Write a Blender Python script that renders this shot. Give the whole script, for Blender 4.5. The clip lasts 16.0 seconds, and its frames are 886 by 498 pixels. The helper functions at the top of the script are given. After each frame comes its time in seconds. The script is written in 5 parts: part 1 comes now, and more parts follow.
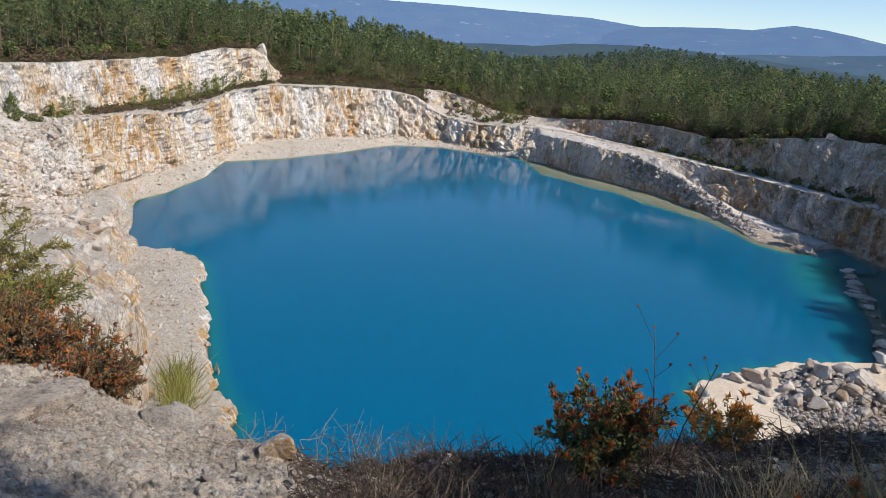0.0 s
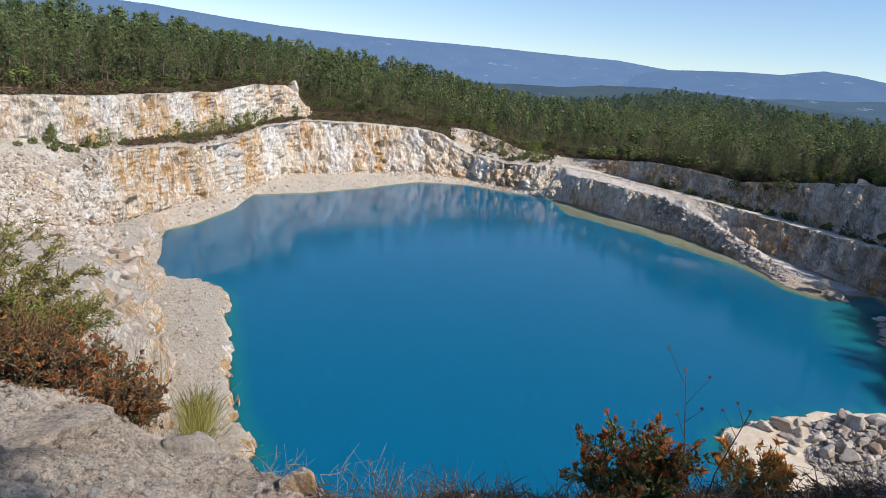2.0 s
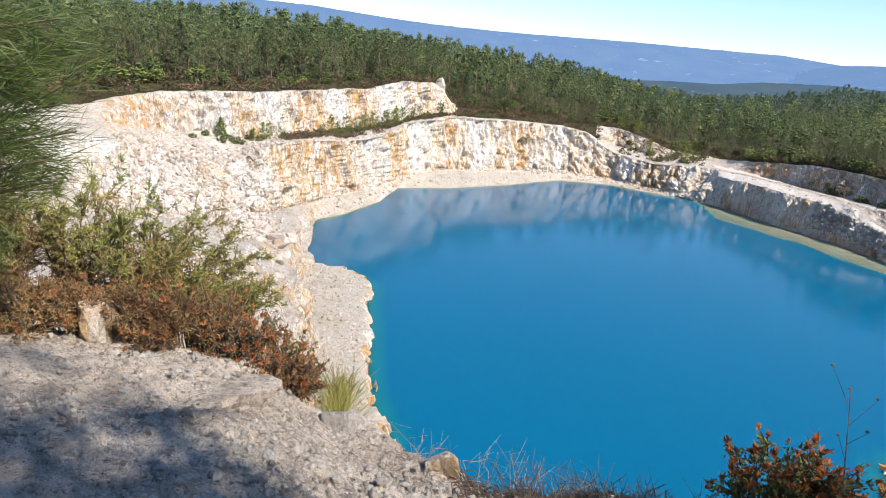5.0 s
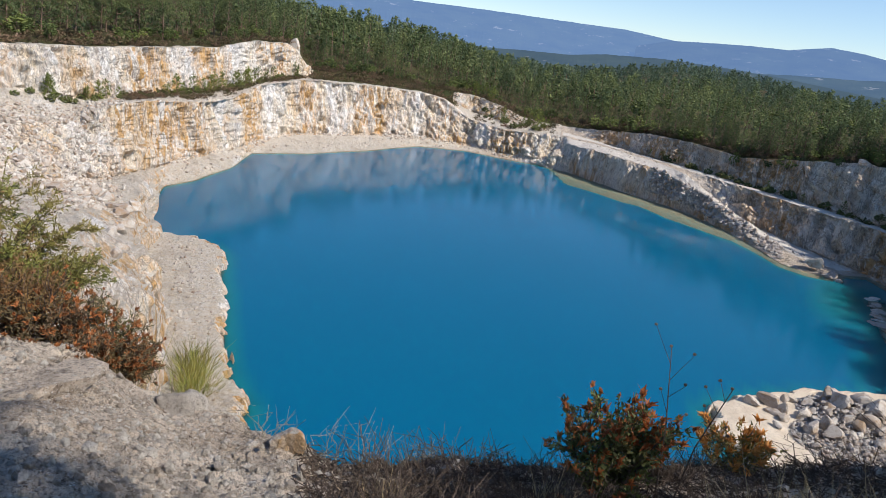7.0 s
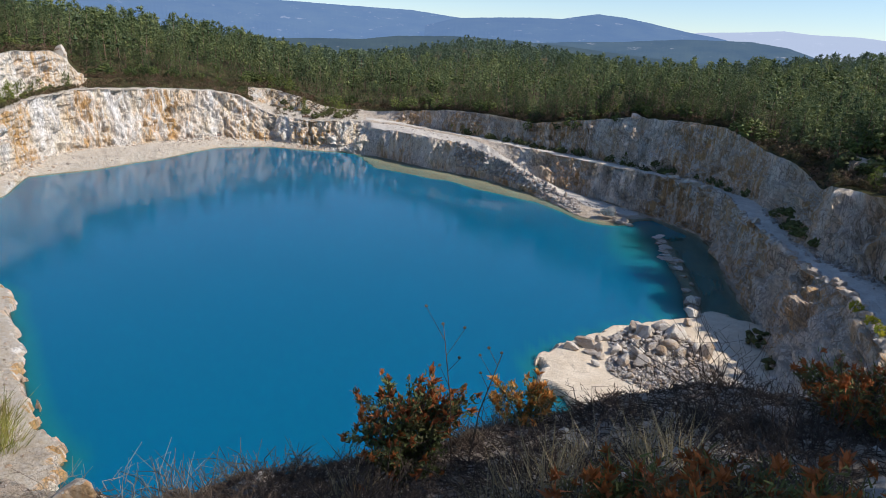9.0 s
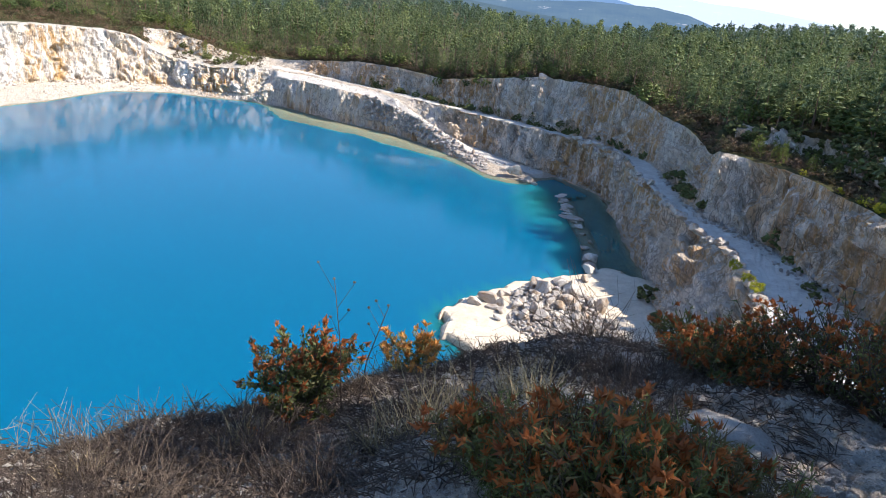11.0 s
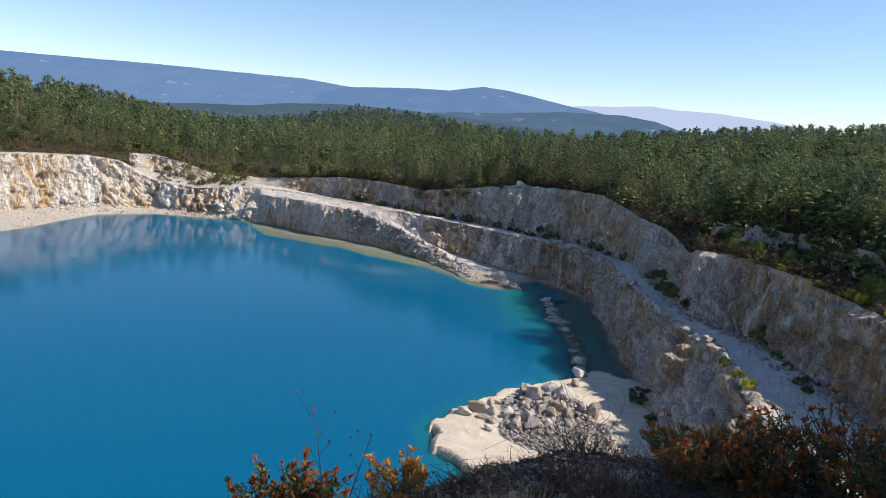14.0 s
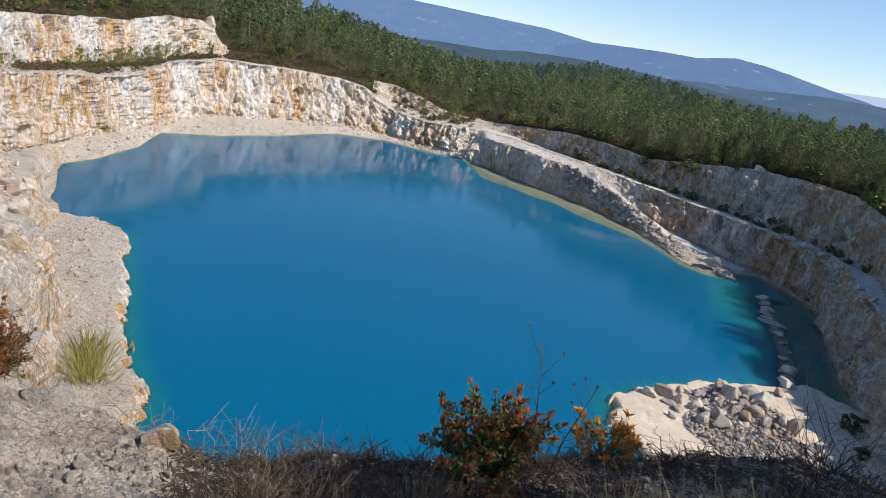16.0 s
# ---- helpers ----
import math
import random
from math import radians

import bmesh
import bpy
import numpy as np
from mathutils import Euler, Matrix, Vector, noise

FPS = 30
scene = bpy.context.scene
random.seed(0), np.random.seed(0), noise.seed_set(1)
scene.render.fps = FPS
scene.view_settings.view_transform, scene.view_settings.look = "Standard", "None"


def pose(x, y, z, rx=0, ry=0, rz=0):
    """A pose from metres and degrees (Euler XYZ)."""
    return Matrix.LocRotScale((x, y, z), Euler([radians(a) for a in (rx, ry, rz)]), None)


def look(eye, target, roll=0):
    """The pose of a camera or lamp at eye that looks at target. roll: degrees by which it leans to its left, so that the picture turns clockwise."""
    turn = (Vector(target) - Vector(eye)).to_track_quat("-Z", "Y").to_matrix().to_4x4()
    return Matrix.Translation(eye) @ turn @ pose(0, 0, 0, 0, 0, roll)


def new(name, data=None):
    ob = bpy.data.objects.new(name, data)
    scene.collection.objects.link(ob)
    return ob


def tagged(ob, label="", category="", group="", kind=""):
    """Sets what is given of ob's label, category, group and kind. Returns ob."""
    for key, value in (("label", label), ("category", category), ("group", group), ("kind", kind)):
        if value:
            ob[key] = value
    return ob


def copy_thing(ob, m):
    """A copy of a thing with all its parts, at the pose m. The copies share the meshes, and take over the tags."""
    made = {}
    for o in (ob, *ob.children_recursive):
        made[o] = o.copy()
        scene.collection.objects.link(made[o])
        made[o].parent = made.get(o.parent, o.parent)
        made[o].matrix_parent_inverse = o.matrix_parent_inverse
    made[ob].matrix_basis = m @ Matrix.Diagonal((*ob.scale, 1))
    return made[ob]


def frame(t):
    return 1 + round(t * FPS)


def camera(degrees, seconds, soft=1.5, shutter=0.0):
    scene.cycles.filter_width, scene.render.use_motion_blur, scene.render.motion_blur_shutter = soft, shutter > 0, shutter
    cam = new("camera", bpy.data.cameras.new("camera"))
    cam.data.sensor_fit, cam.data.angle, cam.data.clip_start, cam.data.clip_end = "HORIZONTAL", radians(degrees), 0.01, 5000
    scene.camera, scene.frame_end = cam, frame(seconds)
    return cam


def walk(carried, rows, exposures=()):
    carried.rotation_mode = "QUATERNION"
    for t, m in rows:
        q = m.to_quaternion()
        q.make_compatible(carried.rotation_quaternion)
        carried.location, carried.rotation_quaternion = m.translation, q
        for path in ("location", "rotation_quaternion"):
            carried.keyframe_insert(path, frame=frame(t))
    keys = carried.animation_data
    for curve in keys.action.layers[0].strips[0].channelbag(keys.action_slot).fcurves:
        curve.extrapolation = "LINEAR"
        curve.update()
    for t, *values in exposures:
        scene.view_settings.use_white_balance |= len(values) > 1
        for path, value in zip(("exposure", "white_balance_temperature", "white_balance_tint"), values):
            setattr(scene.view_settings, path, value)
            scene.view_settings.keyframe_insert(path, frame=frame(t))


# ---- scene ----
# ================= camera =================
FOV = 64.37
PATH = [
    (0.0, -0.181, 0.044, 19.889, 73.37, -4.57, 31.17),
    (0.5, -0.186, 0.053, 19.888, 73.67, -4.56, 31.16),
    (1.0, -0.185, 0.051, 19.886, 73.91, -4.51, 31.08),
    (1.5, -0.183, 0.058, 19.891, 74.20, -4.79, 31.06),
    (2.0, -0.206, 0.043, 19.872, 76.19, -5.42, 33.41),
    (2.5, -0.250, 0.007, 19.884, 76.98, -5.45, 37.60),
    (3.0, -0.263, -0.038, 19.897, 77.66, -4.97, 41.98),
    (3.2, -0.269, -0.052, 19.903, 77.78, -4.78, 43.11),
    (5.3, -0.188, -0.123, 19.902, 74.45, -5.12, 44.76),
    (5.5, -0.195, -0.132, 19.889, 73.73, -6.03, 43.65),
    (6.0, -0.201, -0.105, 19.880, 72.26, -7.01, 41.34),
    (6.5, -0.200, -0.044, 19.888, 72.31, -7.67, 38.08),
    (7.0, -0.181, 0.029, 19.907, 73.34, -7.40, 33.72),
    (7.5, -0.137, 0.113, 19.937, 74.97, -4.89, 28.57),
    (8.0, -0.082, 0.148, 19.994, 75.35, -1.34, 25.36),
    (8.5, -0.003, 0.185, 20.011, 75.18, -2.41, 18.34),
    (8.7, 0.041, 0.165, 20.010, 74.59, -2.82, 17.82),
    (10.8, 0.253, -0.186, 20.139, 71.04, -6.81, 12.85),
    (11.0, 0.268, -0.146, 20.143, 70.71, -6.23, 10.64),
    (11.5, 0.306, -0.074, 20.164, 71.04, -3.96, 5.67),
    (12.0, 0.358, -0.012, 20.177, 72.47, -1.72, 1.38),
    (12.5, 0.380, 0.002, 20.193, 74.82, 0.02, -0.00),
    (13.0, 0.362, 0.039, 20.182, 78.04, 0.61, -0.24),
    (13.5, 0.318, -0.002, 20.208, 80.02, -1.76, 4.19),
    (14.0, 0.281, -0.079, 20.210, 79.63, -4.18, 8.85),
    (14.5, 0.269, -0.146, 20.192, 78.77, -5.52, 13.17),
    (15.0, 0.185, 0.042, 19.990, 75.95, -7.96, 17.47),
    (15.5, 0.075, 0.125, 19.994, 74.33, -9.22, 23.93),
    (16.0, -0.020, 0.115, 19.978, 73.53, -10.85, 27.63),
]

cam = camera(FOV, 16.0, soft=0.7)
EXPOSURES = [(0.0, 0.04, 6400, 13), (1.5, 0.04, 6400, 13), (2.5, 0.08, 6400, 13), (3.2, 0.29, 6400, 13), (5.5, 0.57, 6400, 13), (7.0, 0.09, 6400, 13), (8.5, -0.01, 6400, 13), (10.8, 0.74, 6400, 13), (11.5, 1.2, 6400, 13), (12.0, 1.38, 6400, 13), (12.5, 0.95, 6400, 13), (13.0, 0.58, 6400, 13), (13.5, 0.26, 6400, 13), (14.5, 0.14, 6400, 13), (16.0, 0.1, 6400, 13)]
walk(cam, [(t, pose(x, y, z, a, b, c)) for t, x, y, z, a, b, c in PATH], EXPOSURES)

# ================= sky and sun =================
SUN_AZ, SUN_EL = 86.0, 44.5
world = bpy.data.worlds.new("sky")
scene.world = world
world.use_nodes = True
wn = world.node_tree.nodes
sky = wn.new("ShaderNodeTexSky")
sky.sky_type = "NISHITA"
sky.sun_disc = False
sky.sun_elevation, sky.sun_rotation = radians(SUN_EL), radians(SUN_AZ)
sky.altitude, sky.air_density, sky.dust_density, sky.ozone_density = 300, 0.95, 0.0, 4.5
wn["Background"].inputs["Strength"].default_value = 0.138
world.node_tree.links.new(sky.outputs[0], wn["Background"].inputs["Color"])
sun = new("sun", bpy.data.lights.new("sun", "SUN"))
sun.data.energy, sun.data.angle, sun.data.color = 5.0, radians(0.55), (1.0, 0.93, 0.82)
sun_dir = Vector((math.sin(radians(SUN_AZ)) * math.cos(radians(SUN_EL)), math.cos(radians(SUN_AZ)) * math.cos(radians(SUN_EL)), math.sin(radians(SUN_EL))))
sun.matrix_world = look(sun_dir * 200, (0, 0, 0))


# ================= materials =================
class Nodes:
    """A short way to write node materials."""

    def __init__(self, name):
        self.mat = bpy.data.materials.new(name)
        self.mat.use_nodes = True
        self.t = self.mat.node_tree
        self.bsdf = self.t.nodes["Principled BSDF"]
        self.out = self.t.nodes["Material Output"]

    def n(self, kind, **kw):
        node = self.t.nodes.new("ShaderNode" + kind)
        for k, v in kw.items():
            node.inputs[k.replace("_", " ")].default_value = v
        return node

    def link(self, a, b):
        self.t.links.new(a, b)

    def coords(self, scale=(1, 1, 1)):
        g = self.n("NewGeometry")
        m = self.n("Mapping")
        m.inputs["Scale"].default_value = scale
        self.link(g.outputs["Position"], m.inputs["Vector"])
        return m.outputs[0]

    def noise(self, vec, scale, detail=5.0, rough=0.6, lo=0.35, hi=0.65, distortion=0.0):
        a = self.n("TexNoise", Scale=scale, Detail=detail, Roughness=rough, Distortion=distortion)
        self.link(vec, a.inputs["Vector"])
        r = self.n("MapRange")
        r.inputs["From Min"].default_value, r.inputs["From Max"].default_value = lo, hi
        self.link(a.outputs["Fac"], r.inputs["Value"])
        return r.outputs[0]

    def mix(self, fac, a, b, mode="MIX"):
        m = self.n("Mix")
        m.data_type, m.blend_type, m.clamp_factor = "RGBA", mode, True
        for sock, v in ((m.inputs[0], fac), (m.inputs[6], a), (m.inputs[7], b)):
            if isinstance(v, (int, float)):
                sock.default_value = v
            elif isinstance(v, tuple):
                sock.default_value = (*v, 1.0)
            else:
                self.link(v, sock)
        return m.outputs[2]

    def math(self, op, a, b=0.0, c=0.0):
        m = self.n("Math")
        m.operation = op
        for sock, v in zip(m.inputs, (a, b, c)):
            if isinstance(v, (int, float)):
                sock.default_value = v
            else:
                self.link(v, sock)
        return m.outputs[0]

    def bump(self, height, strength=0.5, distance=0.1, normal=None):
        b = self.n("Bump", Strength=strength, Distance=distance)
        self.link(height, b.inputs["Height"])
        if normal is not None:
            self.link(normal, b.inputs["Normal"])
        return b.outputs[0]

    def done(self, color=None, rough=0.8, normal=None, spec=0.3):
        if isinstance(color, tuple):
            self.bsdf.inputs["Base Color"].default_value = (*color, 1)
        elif color is not None:
            self.link(color, self.bsdf.inputs["Base Color"])
        if isinstance(rough, (int, float)):
            self.bsdf.inputs["Roughness"].default_value = rough
        else:
            self.link(rough, self.bsdf.inputs["Roughness"])
        self.bsdf.inputs["Specular IOR Level"].default_value = spec
        if normal is not None:
            self.link(normal, self.bsdf.inputs["Normal"])
        return self.mat


def slope_of(k):
    """How level the face is: 1 flat, 0 upright."""
    g = k.n("NewGeometry")
    s = k.n("SeparateXYZ")
    k.link(g.outputs["Normal"], s.inputs[0])
    return s.outputs[2]


def quarry_rock(name, pale, cream, rust, dark, rust_lo=0.52, rust_hi=0.66, grime=0.6, where=(0.42, 0.58), spread=(0.5, 0.7)):
    """Kaolin-white quarry rock with rusty seams and dark joints on the faces, pale grit on the ledges."""
    k = Nodes(name)
    tall = k.coords((0.42, 0.42, 0.05))
    thin = k.coords((1.5, 1.5, 0.11))
    even = k.coords()
    base = k.mix(k.noise(thin, 1.0, 6, 0.65, 0.36, 0.64), pale, cream)
    base = k.mix(k.noise(tall, 0.8, 3, 0.5, 0.40, 0.55), pale, base)
    seams = k.noise(thin, 0.85, 6, 0.7, rust_lo, rust_hi, 0.5)
    patches = k.noise(k.coords((1, 1, 0.6)), 0.085, 4, 0.55, *where)
    col = k.mix(k.math("MULTIPLY", k.math("MULTIPLY_ADD", seams, 0.85, 0.10), k.math("MULTIPLY_ADD", patches, 0.85, 0.10)), base, rust)
    col = k.mix(k.math("MULTIPLY", k.noise(k.coords((0.9, 0.9, 0.3)), 1.0, 7, 0.72, *spread), grime), col, dark)
    # joints: two nets of cracks, the coarse one upright
    bent = k.n("VectorMath")
    wob = k.n("TexNoise", Scale=0.7, Detail=4.0)
    k.link(even, wob.inputs["Vector"])
    k.link(even, bent.inputs[0])
    k.link(wob.outputs["Color"], bent.inputs[1])
    cracks = []
    for scale in ((1.0, 1.0, 0.14), (2.8, 2.8, 0.45), (6.0, 6.0, 1.6)):
        m = k.n("Mapping")
        m.inputs["Scale"].default_value = scale
        k.link(bent.outputs[0], m.inputs["Vector"])
        v = k.n("TexVoronoi", Scale=1.0)
        v.feature = "DISTANCE_TO_EDGE"
        k.link(m.outputs[0], v.inputs["Vector"])
        cracks.append(v.outputs["Distance"])
    joint = k.math("MULTIPLY", k.math("LESS_THAN", cracks[0], 0.035), k.noise(even, 0.5, 3, 0.5, 0.4, 0.6))
    fine = k.math("MULTIPLY", k.math("LESS_THAN", cracks[1], 0.055), k.noise(even, 0.8, 3, 0.5, 0.40, 0.56))
    fine = k.math("MAXIMUM", fine, k.math("MULTIPLY", k.math("LESS_THAN", cracks[2], 0.06), k.noise(even, 1.1, 3, 0.5, 0.44, 0.62)))
    col = k.mix(k.math("MULTIPLY", k.math("MAXIMUM", joint, fine), 0.52), col, (dark[0] * 0.5, dark[1] * 0.5, dark[2] * 0.5))
    col = k.mix(k.math("MULTIPLY", k.noise(even, 6.0, 5, 0.75, 0.56, 0.68), 0.3), col, dark)
    grit = k.mix(k.noise(even, 3.0, 6, 0.75, 0.35, 0.65), (pale[0] * 0.76, pale[1] * 0.73, pale[2] * 0.69), (cream[0] * 0.72, cream[1] * 0.70, cream[2] * 0.68))
    grit = k.mix(k.math("MULTIPLY", k.noise(even, 0.35, 5, 0.6, 0.52, 0.7), 0.4), grit, dark)
    flat = k.n("MapRange")
    flat.inputs["From Min"].default_value, flat.inputs["From Max"].default_value = 0.82, 0.96
    k.link(slope_of(k), flat.inputs["Value"])
    col = k.mix(flat.outputs[0], col, grit)
    nrm = k.bump(k.math("MINIMUM", cracks[0], 0.10), 0.9, 0.9)
    nrm = k.bump(k.math("MINIMUM", cracks[1], 0.14), 0.8, 0.3, nrm)
    nrm = k.bump(k.math("MINIMUM", cracks[2], 0.2), 0.8, 0.12, nrm)
    nrm = k.bump(k.noise(even, 2.2, 8, 0.72, 0.2, 0.8), 0.9, 0.3, nrm)
    nrm = k.bump(k.noise(even, 12.0, 6, 0.72, 0.2, 0.8), 0.7, 0.06, nrm)
    return k.done(col, 0.9, nrm, 0.2)


M_WEST = quarry_rock("white quarry rock", (0.93, 0.91, 0.87), (0.84, 0.72, 0.53), (0.66, 0.37, 0.11), (0.24, 0.17, 0.11), 0.42, 0.56, 0.24, (0.40, 0.55), (0.53, 0.66))
M_EAST = quarry_rock("grey quarry rock", (0.88, 0.81, 0.72), (0.78, 0.64, 0.48), (0.64, 0.36, 0.14), (0.30, 0.225, 0.16), 0.42, 0.57, 0.42, (0.40, 0.53), (0.50, 0.64))


def dirt_material():
    """Trodden stony soil: pale dust, dark crumbs and litter, grit of three sizes."""
    k = Nodes("stony dirt")
    even = k.coords()
    col = k.mix(k.noise(even, 1.1, 5, 0.6), (0.60, 0.49, 0.375), (0.82, 0.71, 0.58))
    col = k.mix(k.math("MULTIPLY", k.noise(even, 2.6, 6, 0.75, 0.49, 0.64), 0.6), col, (0.20, 0.145, 0.105))
    col = k.mix(k.noise(even, 16.0, 6, 0.8, 0.5, 0.66), col, (0.13, 0.095, 0.07))
    nrm = k.bump(k.noise(even, 6.0, 8, 0.75, 0.1, 0.9), 1.0, 0.10)
    for scale, size, share, rise in ((24.0, 0.30, 0.62, 0.03), (60.0, 0.34, 0.50, 0.012), (150.0, 0.36, 0.45, 0.005)):
        v = k.n("TexVoronoi", Scale=scale)
        k.link(even, v.inputs["Vector"])
        pick = k.n("SeparateXYZ")
        k.link(v.outputs["Color"], pick.inputs[0])
        grain = k.math("MULTIPLY", k.math("LESS_THAN", v.outputs["Distance"], size), k.math("GREATER_THAN", pick.outputs[0], share))
        col = k.mix(k.math("MULTIPLY", grain, 0.85), col, k.mix(pick.outputs[1], (0.80, 0.75, 0.67), (0.26, 0.20, 0.15)))
        nrm = k.bump(k.math("MULTIPLY", grain, k.math("SUBTRACT", 0.5, v.outputs["Distance"])), 0.9, rise, nrm)
    nrm = k.bump(k.noise(even, 60.0, 4, 0.7, 0.1, 0.9), 0.6, 0.012, nrm)
    return k.done(col, 0.95, nrm, 0.15)


def forest_floor_material():
    k = Nodes("forest floor")
    even = k.coords()
    col = k.mix(k.noise(even, 0.25, 6, 0.7), (0.075, 0.06, 0.03), (0.05, 0.07, 0.025))
    col = k.mix(k.noise(even, 2.0, 5, 0.7, 0.5, 0.7), col, (0.16, 0.1, 0.05))
    return k.done(col, 0.95, k.bump(k.noise(even, 3.0, 6, 0.7, 0.1, 0.9), 0.9, 0.4), 0.1)


def road_material(name, a, b):
    k = Nodes(name)
    even = k.coords()
    col = k.mix(k.noise(even, 0.8, 6, 0.65), a, b)
    col = k.mix(k.math("MULTIPLY", k.noise(even, 6.0, 5, 0.7, 0.5, 0.75), 0.5), col, (0.25, 0.21, 0.18))
    return k.done(col, 0.95, k.bump(k.noise(even, 5.0, 8, 0.75, 0.1, 0.9), 0.7, 0.12), 0.15)


M_DIRT, M_FOREST, M_ROAD = dirt_material(), forest_floor_material(), road_material("pale quarry track", (0.64, 0.60, 0.53), (0.50, 0.45, 0.39))
M_SILT = road_material("brown silt", (0.43, 0.39, 0.31), (0.33, 0.29, 0.22))
M_SLAB = road_material("warm flat rock", (0.73, 0.635, 0.50), (0.60, 0.495, 0.365))


def leafy(name, a, b, c=None, rough=0.6, scale=0.6, soft=0.25):
    """Foliage: two greens that vary from leaf to leaf and from patch to patch, a little light passing through."""
    k = Nodes(name)
    g = k.n("NewGeometry")
    o = k.n("ObjectInfo")
    col = k.mix(g.outputs["Random Per Island"], a, b)
    if c:
        col = k.mix(k.math("MULTIPLY", k.noise(k.coords(), scale, 3, 0.5, 0.42, 0.62), 0.8), col, c)
    hue = k.n("HueSaturation")
    k.link(col, hue.inputs["Color"])
    # each tree of a wood has a tint of its own
    at = k.n("Attribute")
    at.attribute_name = "tint"
    k.link(k.math("ADD", k.math("MULTIPLY_ADD", o.outputs["Random"], 0.5, 0.75), k.math("MULTIPLY", at.outputs["Fac"], 1.0)), hue.inputs["Value"])
    k.link(k.math("MULTIPLY_ADD", at.outputs["Fac"], -0.05, 0.5), hue.inputs["Hue"])
    k.done(hue.outputs[0], rough, None, 0.25)
    tr = k.n("BsdfTranslucent")
    k.link(hue.outputs[0], tr.inputs["Color"])
    mx = k.n("MixShader", Fac=soft)
    k.link(k.bsdf.outputs[0], mx.inputs[1])
    k.link(tr.outputs[0], mx.inputs[2])
    k.link(mx.outputs[0], k.out.inputs["Surface"])
    return k.mat


def bark(name, a, b, scale=8.0):
    k = Nodes(name)
    v = k.coords((1, 1, 0.3))
    return k.done(k.mix(k.noise(v, scale, 5, 0.7), a, b), 0.9, k.bump(k.noise(v, scale * 2, 5, 0.7, 0.1, 0.9), 0.8, 0.03), 0.15)


M_PINE = leafy("pine needles", (0.085, 0.115, 0.045), (0.225, 0.255, 0.09), (0.055, 0.085, 0.04), scale=0.33, soft=0.3)
# same needles for the far wood, with bluish distance haze mixed into the colours
M_PINE_HAZED = leafy("distant pine needles", (0.085, 0.125, 0.07), (0.17, 0.205, 0.11), (0.06, 0.095, 0.065), scale=0.2, soft=0.25)
M_PINE_YOUNG = leafy("young pine needles", (0.15, 0.19, 0.035), (0.27, 0.30, 0.06), (0.10, 0.13, 0.03), scale=0.3)
M_BROAD = leafy("broadleaf leaves", (0.10, 0.135, 0.035), (0.20, 0.23, 0.065), (0.07, 0.10, 0.035), scale=0.2)
M_HEATH = leafy("dry heath", (0.16, 0.105, 0.065), (0.28, 0.19, 0.115), (0.13, 0.14, 0.05), scale=0.5)
M_BARK = bark("pine bark", (0.13, 0.085, 0.06), (0.26, 0.18, 0.13))
M_TWIG = bark("dry twigs", (0.065, 0.047, 0.036), (0.17, 0.13, 0.10), 20)
M_PALE_TWIG = bark("bleached twigs", (0.26, 0.21, 0.16), (0.42, 0.36, 0.28), 20)
M_GORSE = leafy("gorse spines", (0.17, 0.20, 0.045), (0.38, 0.38, 0.11), (0.32, 0.25, 0.08), scale=1.5)
M_GORSE_OLD = leafy("dead gorse spines", (0.20, 0.13, 0.055), (0.36, 0.24, 0.10), (0.16, 0.08, 0.035), scale=2.0)
M_RUST = leafy("rusty heather flowers", (0.36, 0.13, 0.045), (0.47, 0.22, 0.08), (0.24, 0.10, 0.04), scale=4.0)
M_ORANGE = leafy("dried orange flower heads", (0.32, 0.09, 0.025), (0.64, 0.255, 0.07), (0.26, 0.08, 0.03), scale=6.0, soft=0.35)
M_SHRUB = leafy("shrub leaves", (0.09, 0.12, 0.035), (0.18, 0.21, 0.07), (0.12, 0.10, 0.04), scale=4.0)
M_STRAW = leafy("dry grass", (0.36, 0.27, 0.14), (0.52, 0.42, 0.25), None)
M_NEEDLE = leafy("near pine needles", (0.10, 0.15, 0.03), (0.20, 0.25, 0.07), None, 0.45)


def stone_material(name, a, b, c):
    k = Nodes(name)
    o = k.n("ObjectInfo")
    g = k.n("NewGeometry")
    even = k.coords()
    rnd = k.math("FRACT", k.math("ADD", o.outputs["Random"], g.outputs["Random Per Island"]))
    col = k.mix(rnd, a, b)
    col = k.mix(k.math("MULTIPLY", k.noise(even, 1.6, 5, 0.7, 0.48, 0.66), 0.8), col, c)
    col = k.mix(k.math("MULTIPLY", k.noise(even, 18.0, 6, 0.75, 0.48, 0.68), 0.6), col, (c[0] * 0.7, c[1] * 0.7, c[2] * 0.7))
    nrm = k.bump(k.noise(even, 5.0, 8, 0.7, 0.1, 0.9), 0.6, 0.08)
    nrm = k.bump(k.noise(even, 22.0, 8, 0.75, 0.1, 0.9), 1.0, 0.05, nrm)
    return k.done(col, 0.9, nrm, 0.2)


M_STONE = stone_material("pale broken stone", (0.70, 0.66, 0.59), (0.40, 0.345, 0.29), (0.38, 0.23, 0.11))
M_STONE_WARM = stone_material("weathered boulder stone", (0.74, 0.70, 0.63), (0.44, 0.38, 0.32), (0.34, 0.215, 0.11))
M_STONE_GREY = stone_material("grey broken stone", (0.60, 0.565, 0.52), (0.32, 0.29, 0.265), (0.28, 0.19, 0.12))
M_PEBBLE = stone_material("dusty pebbles", (0.78, 0.73, 0.65), (0.48, 0.42, 0.35), (0.28, 0.21, 0.15))


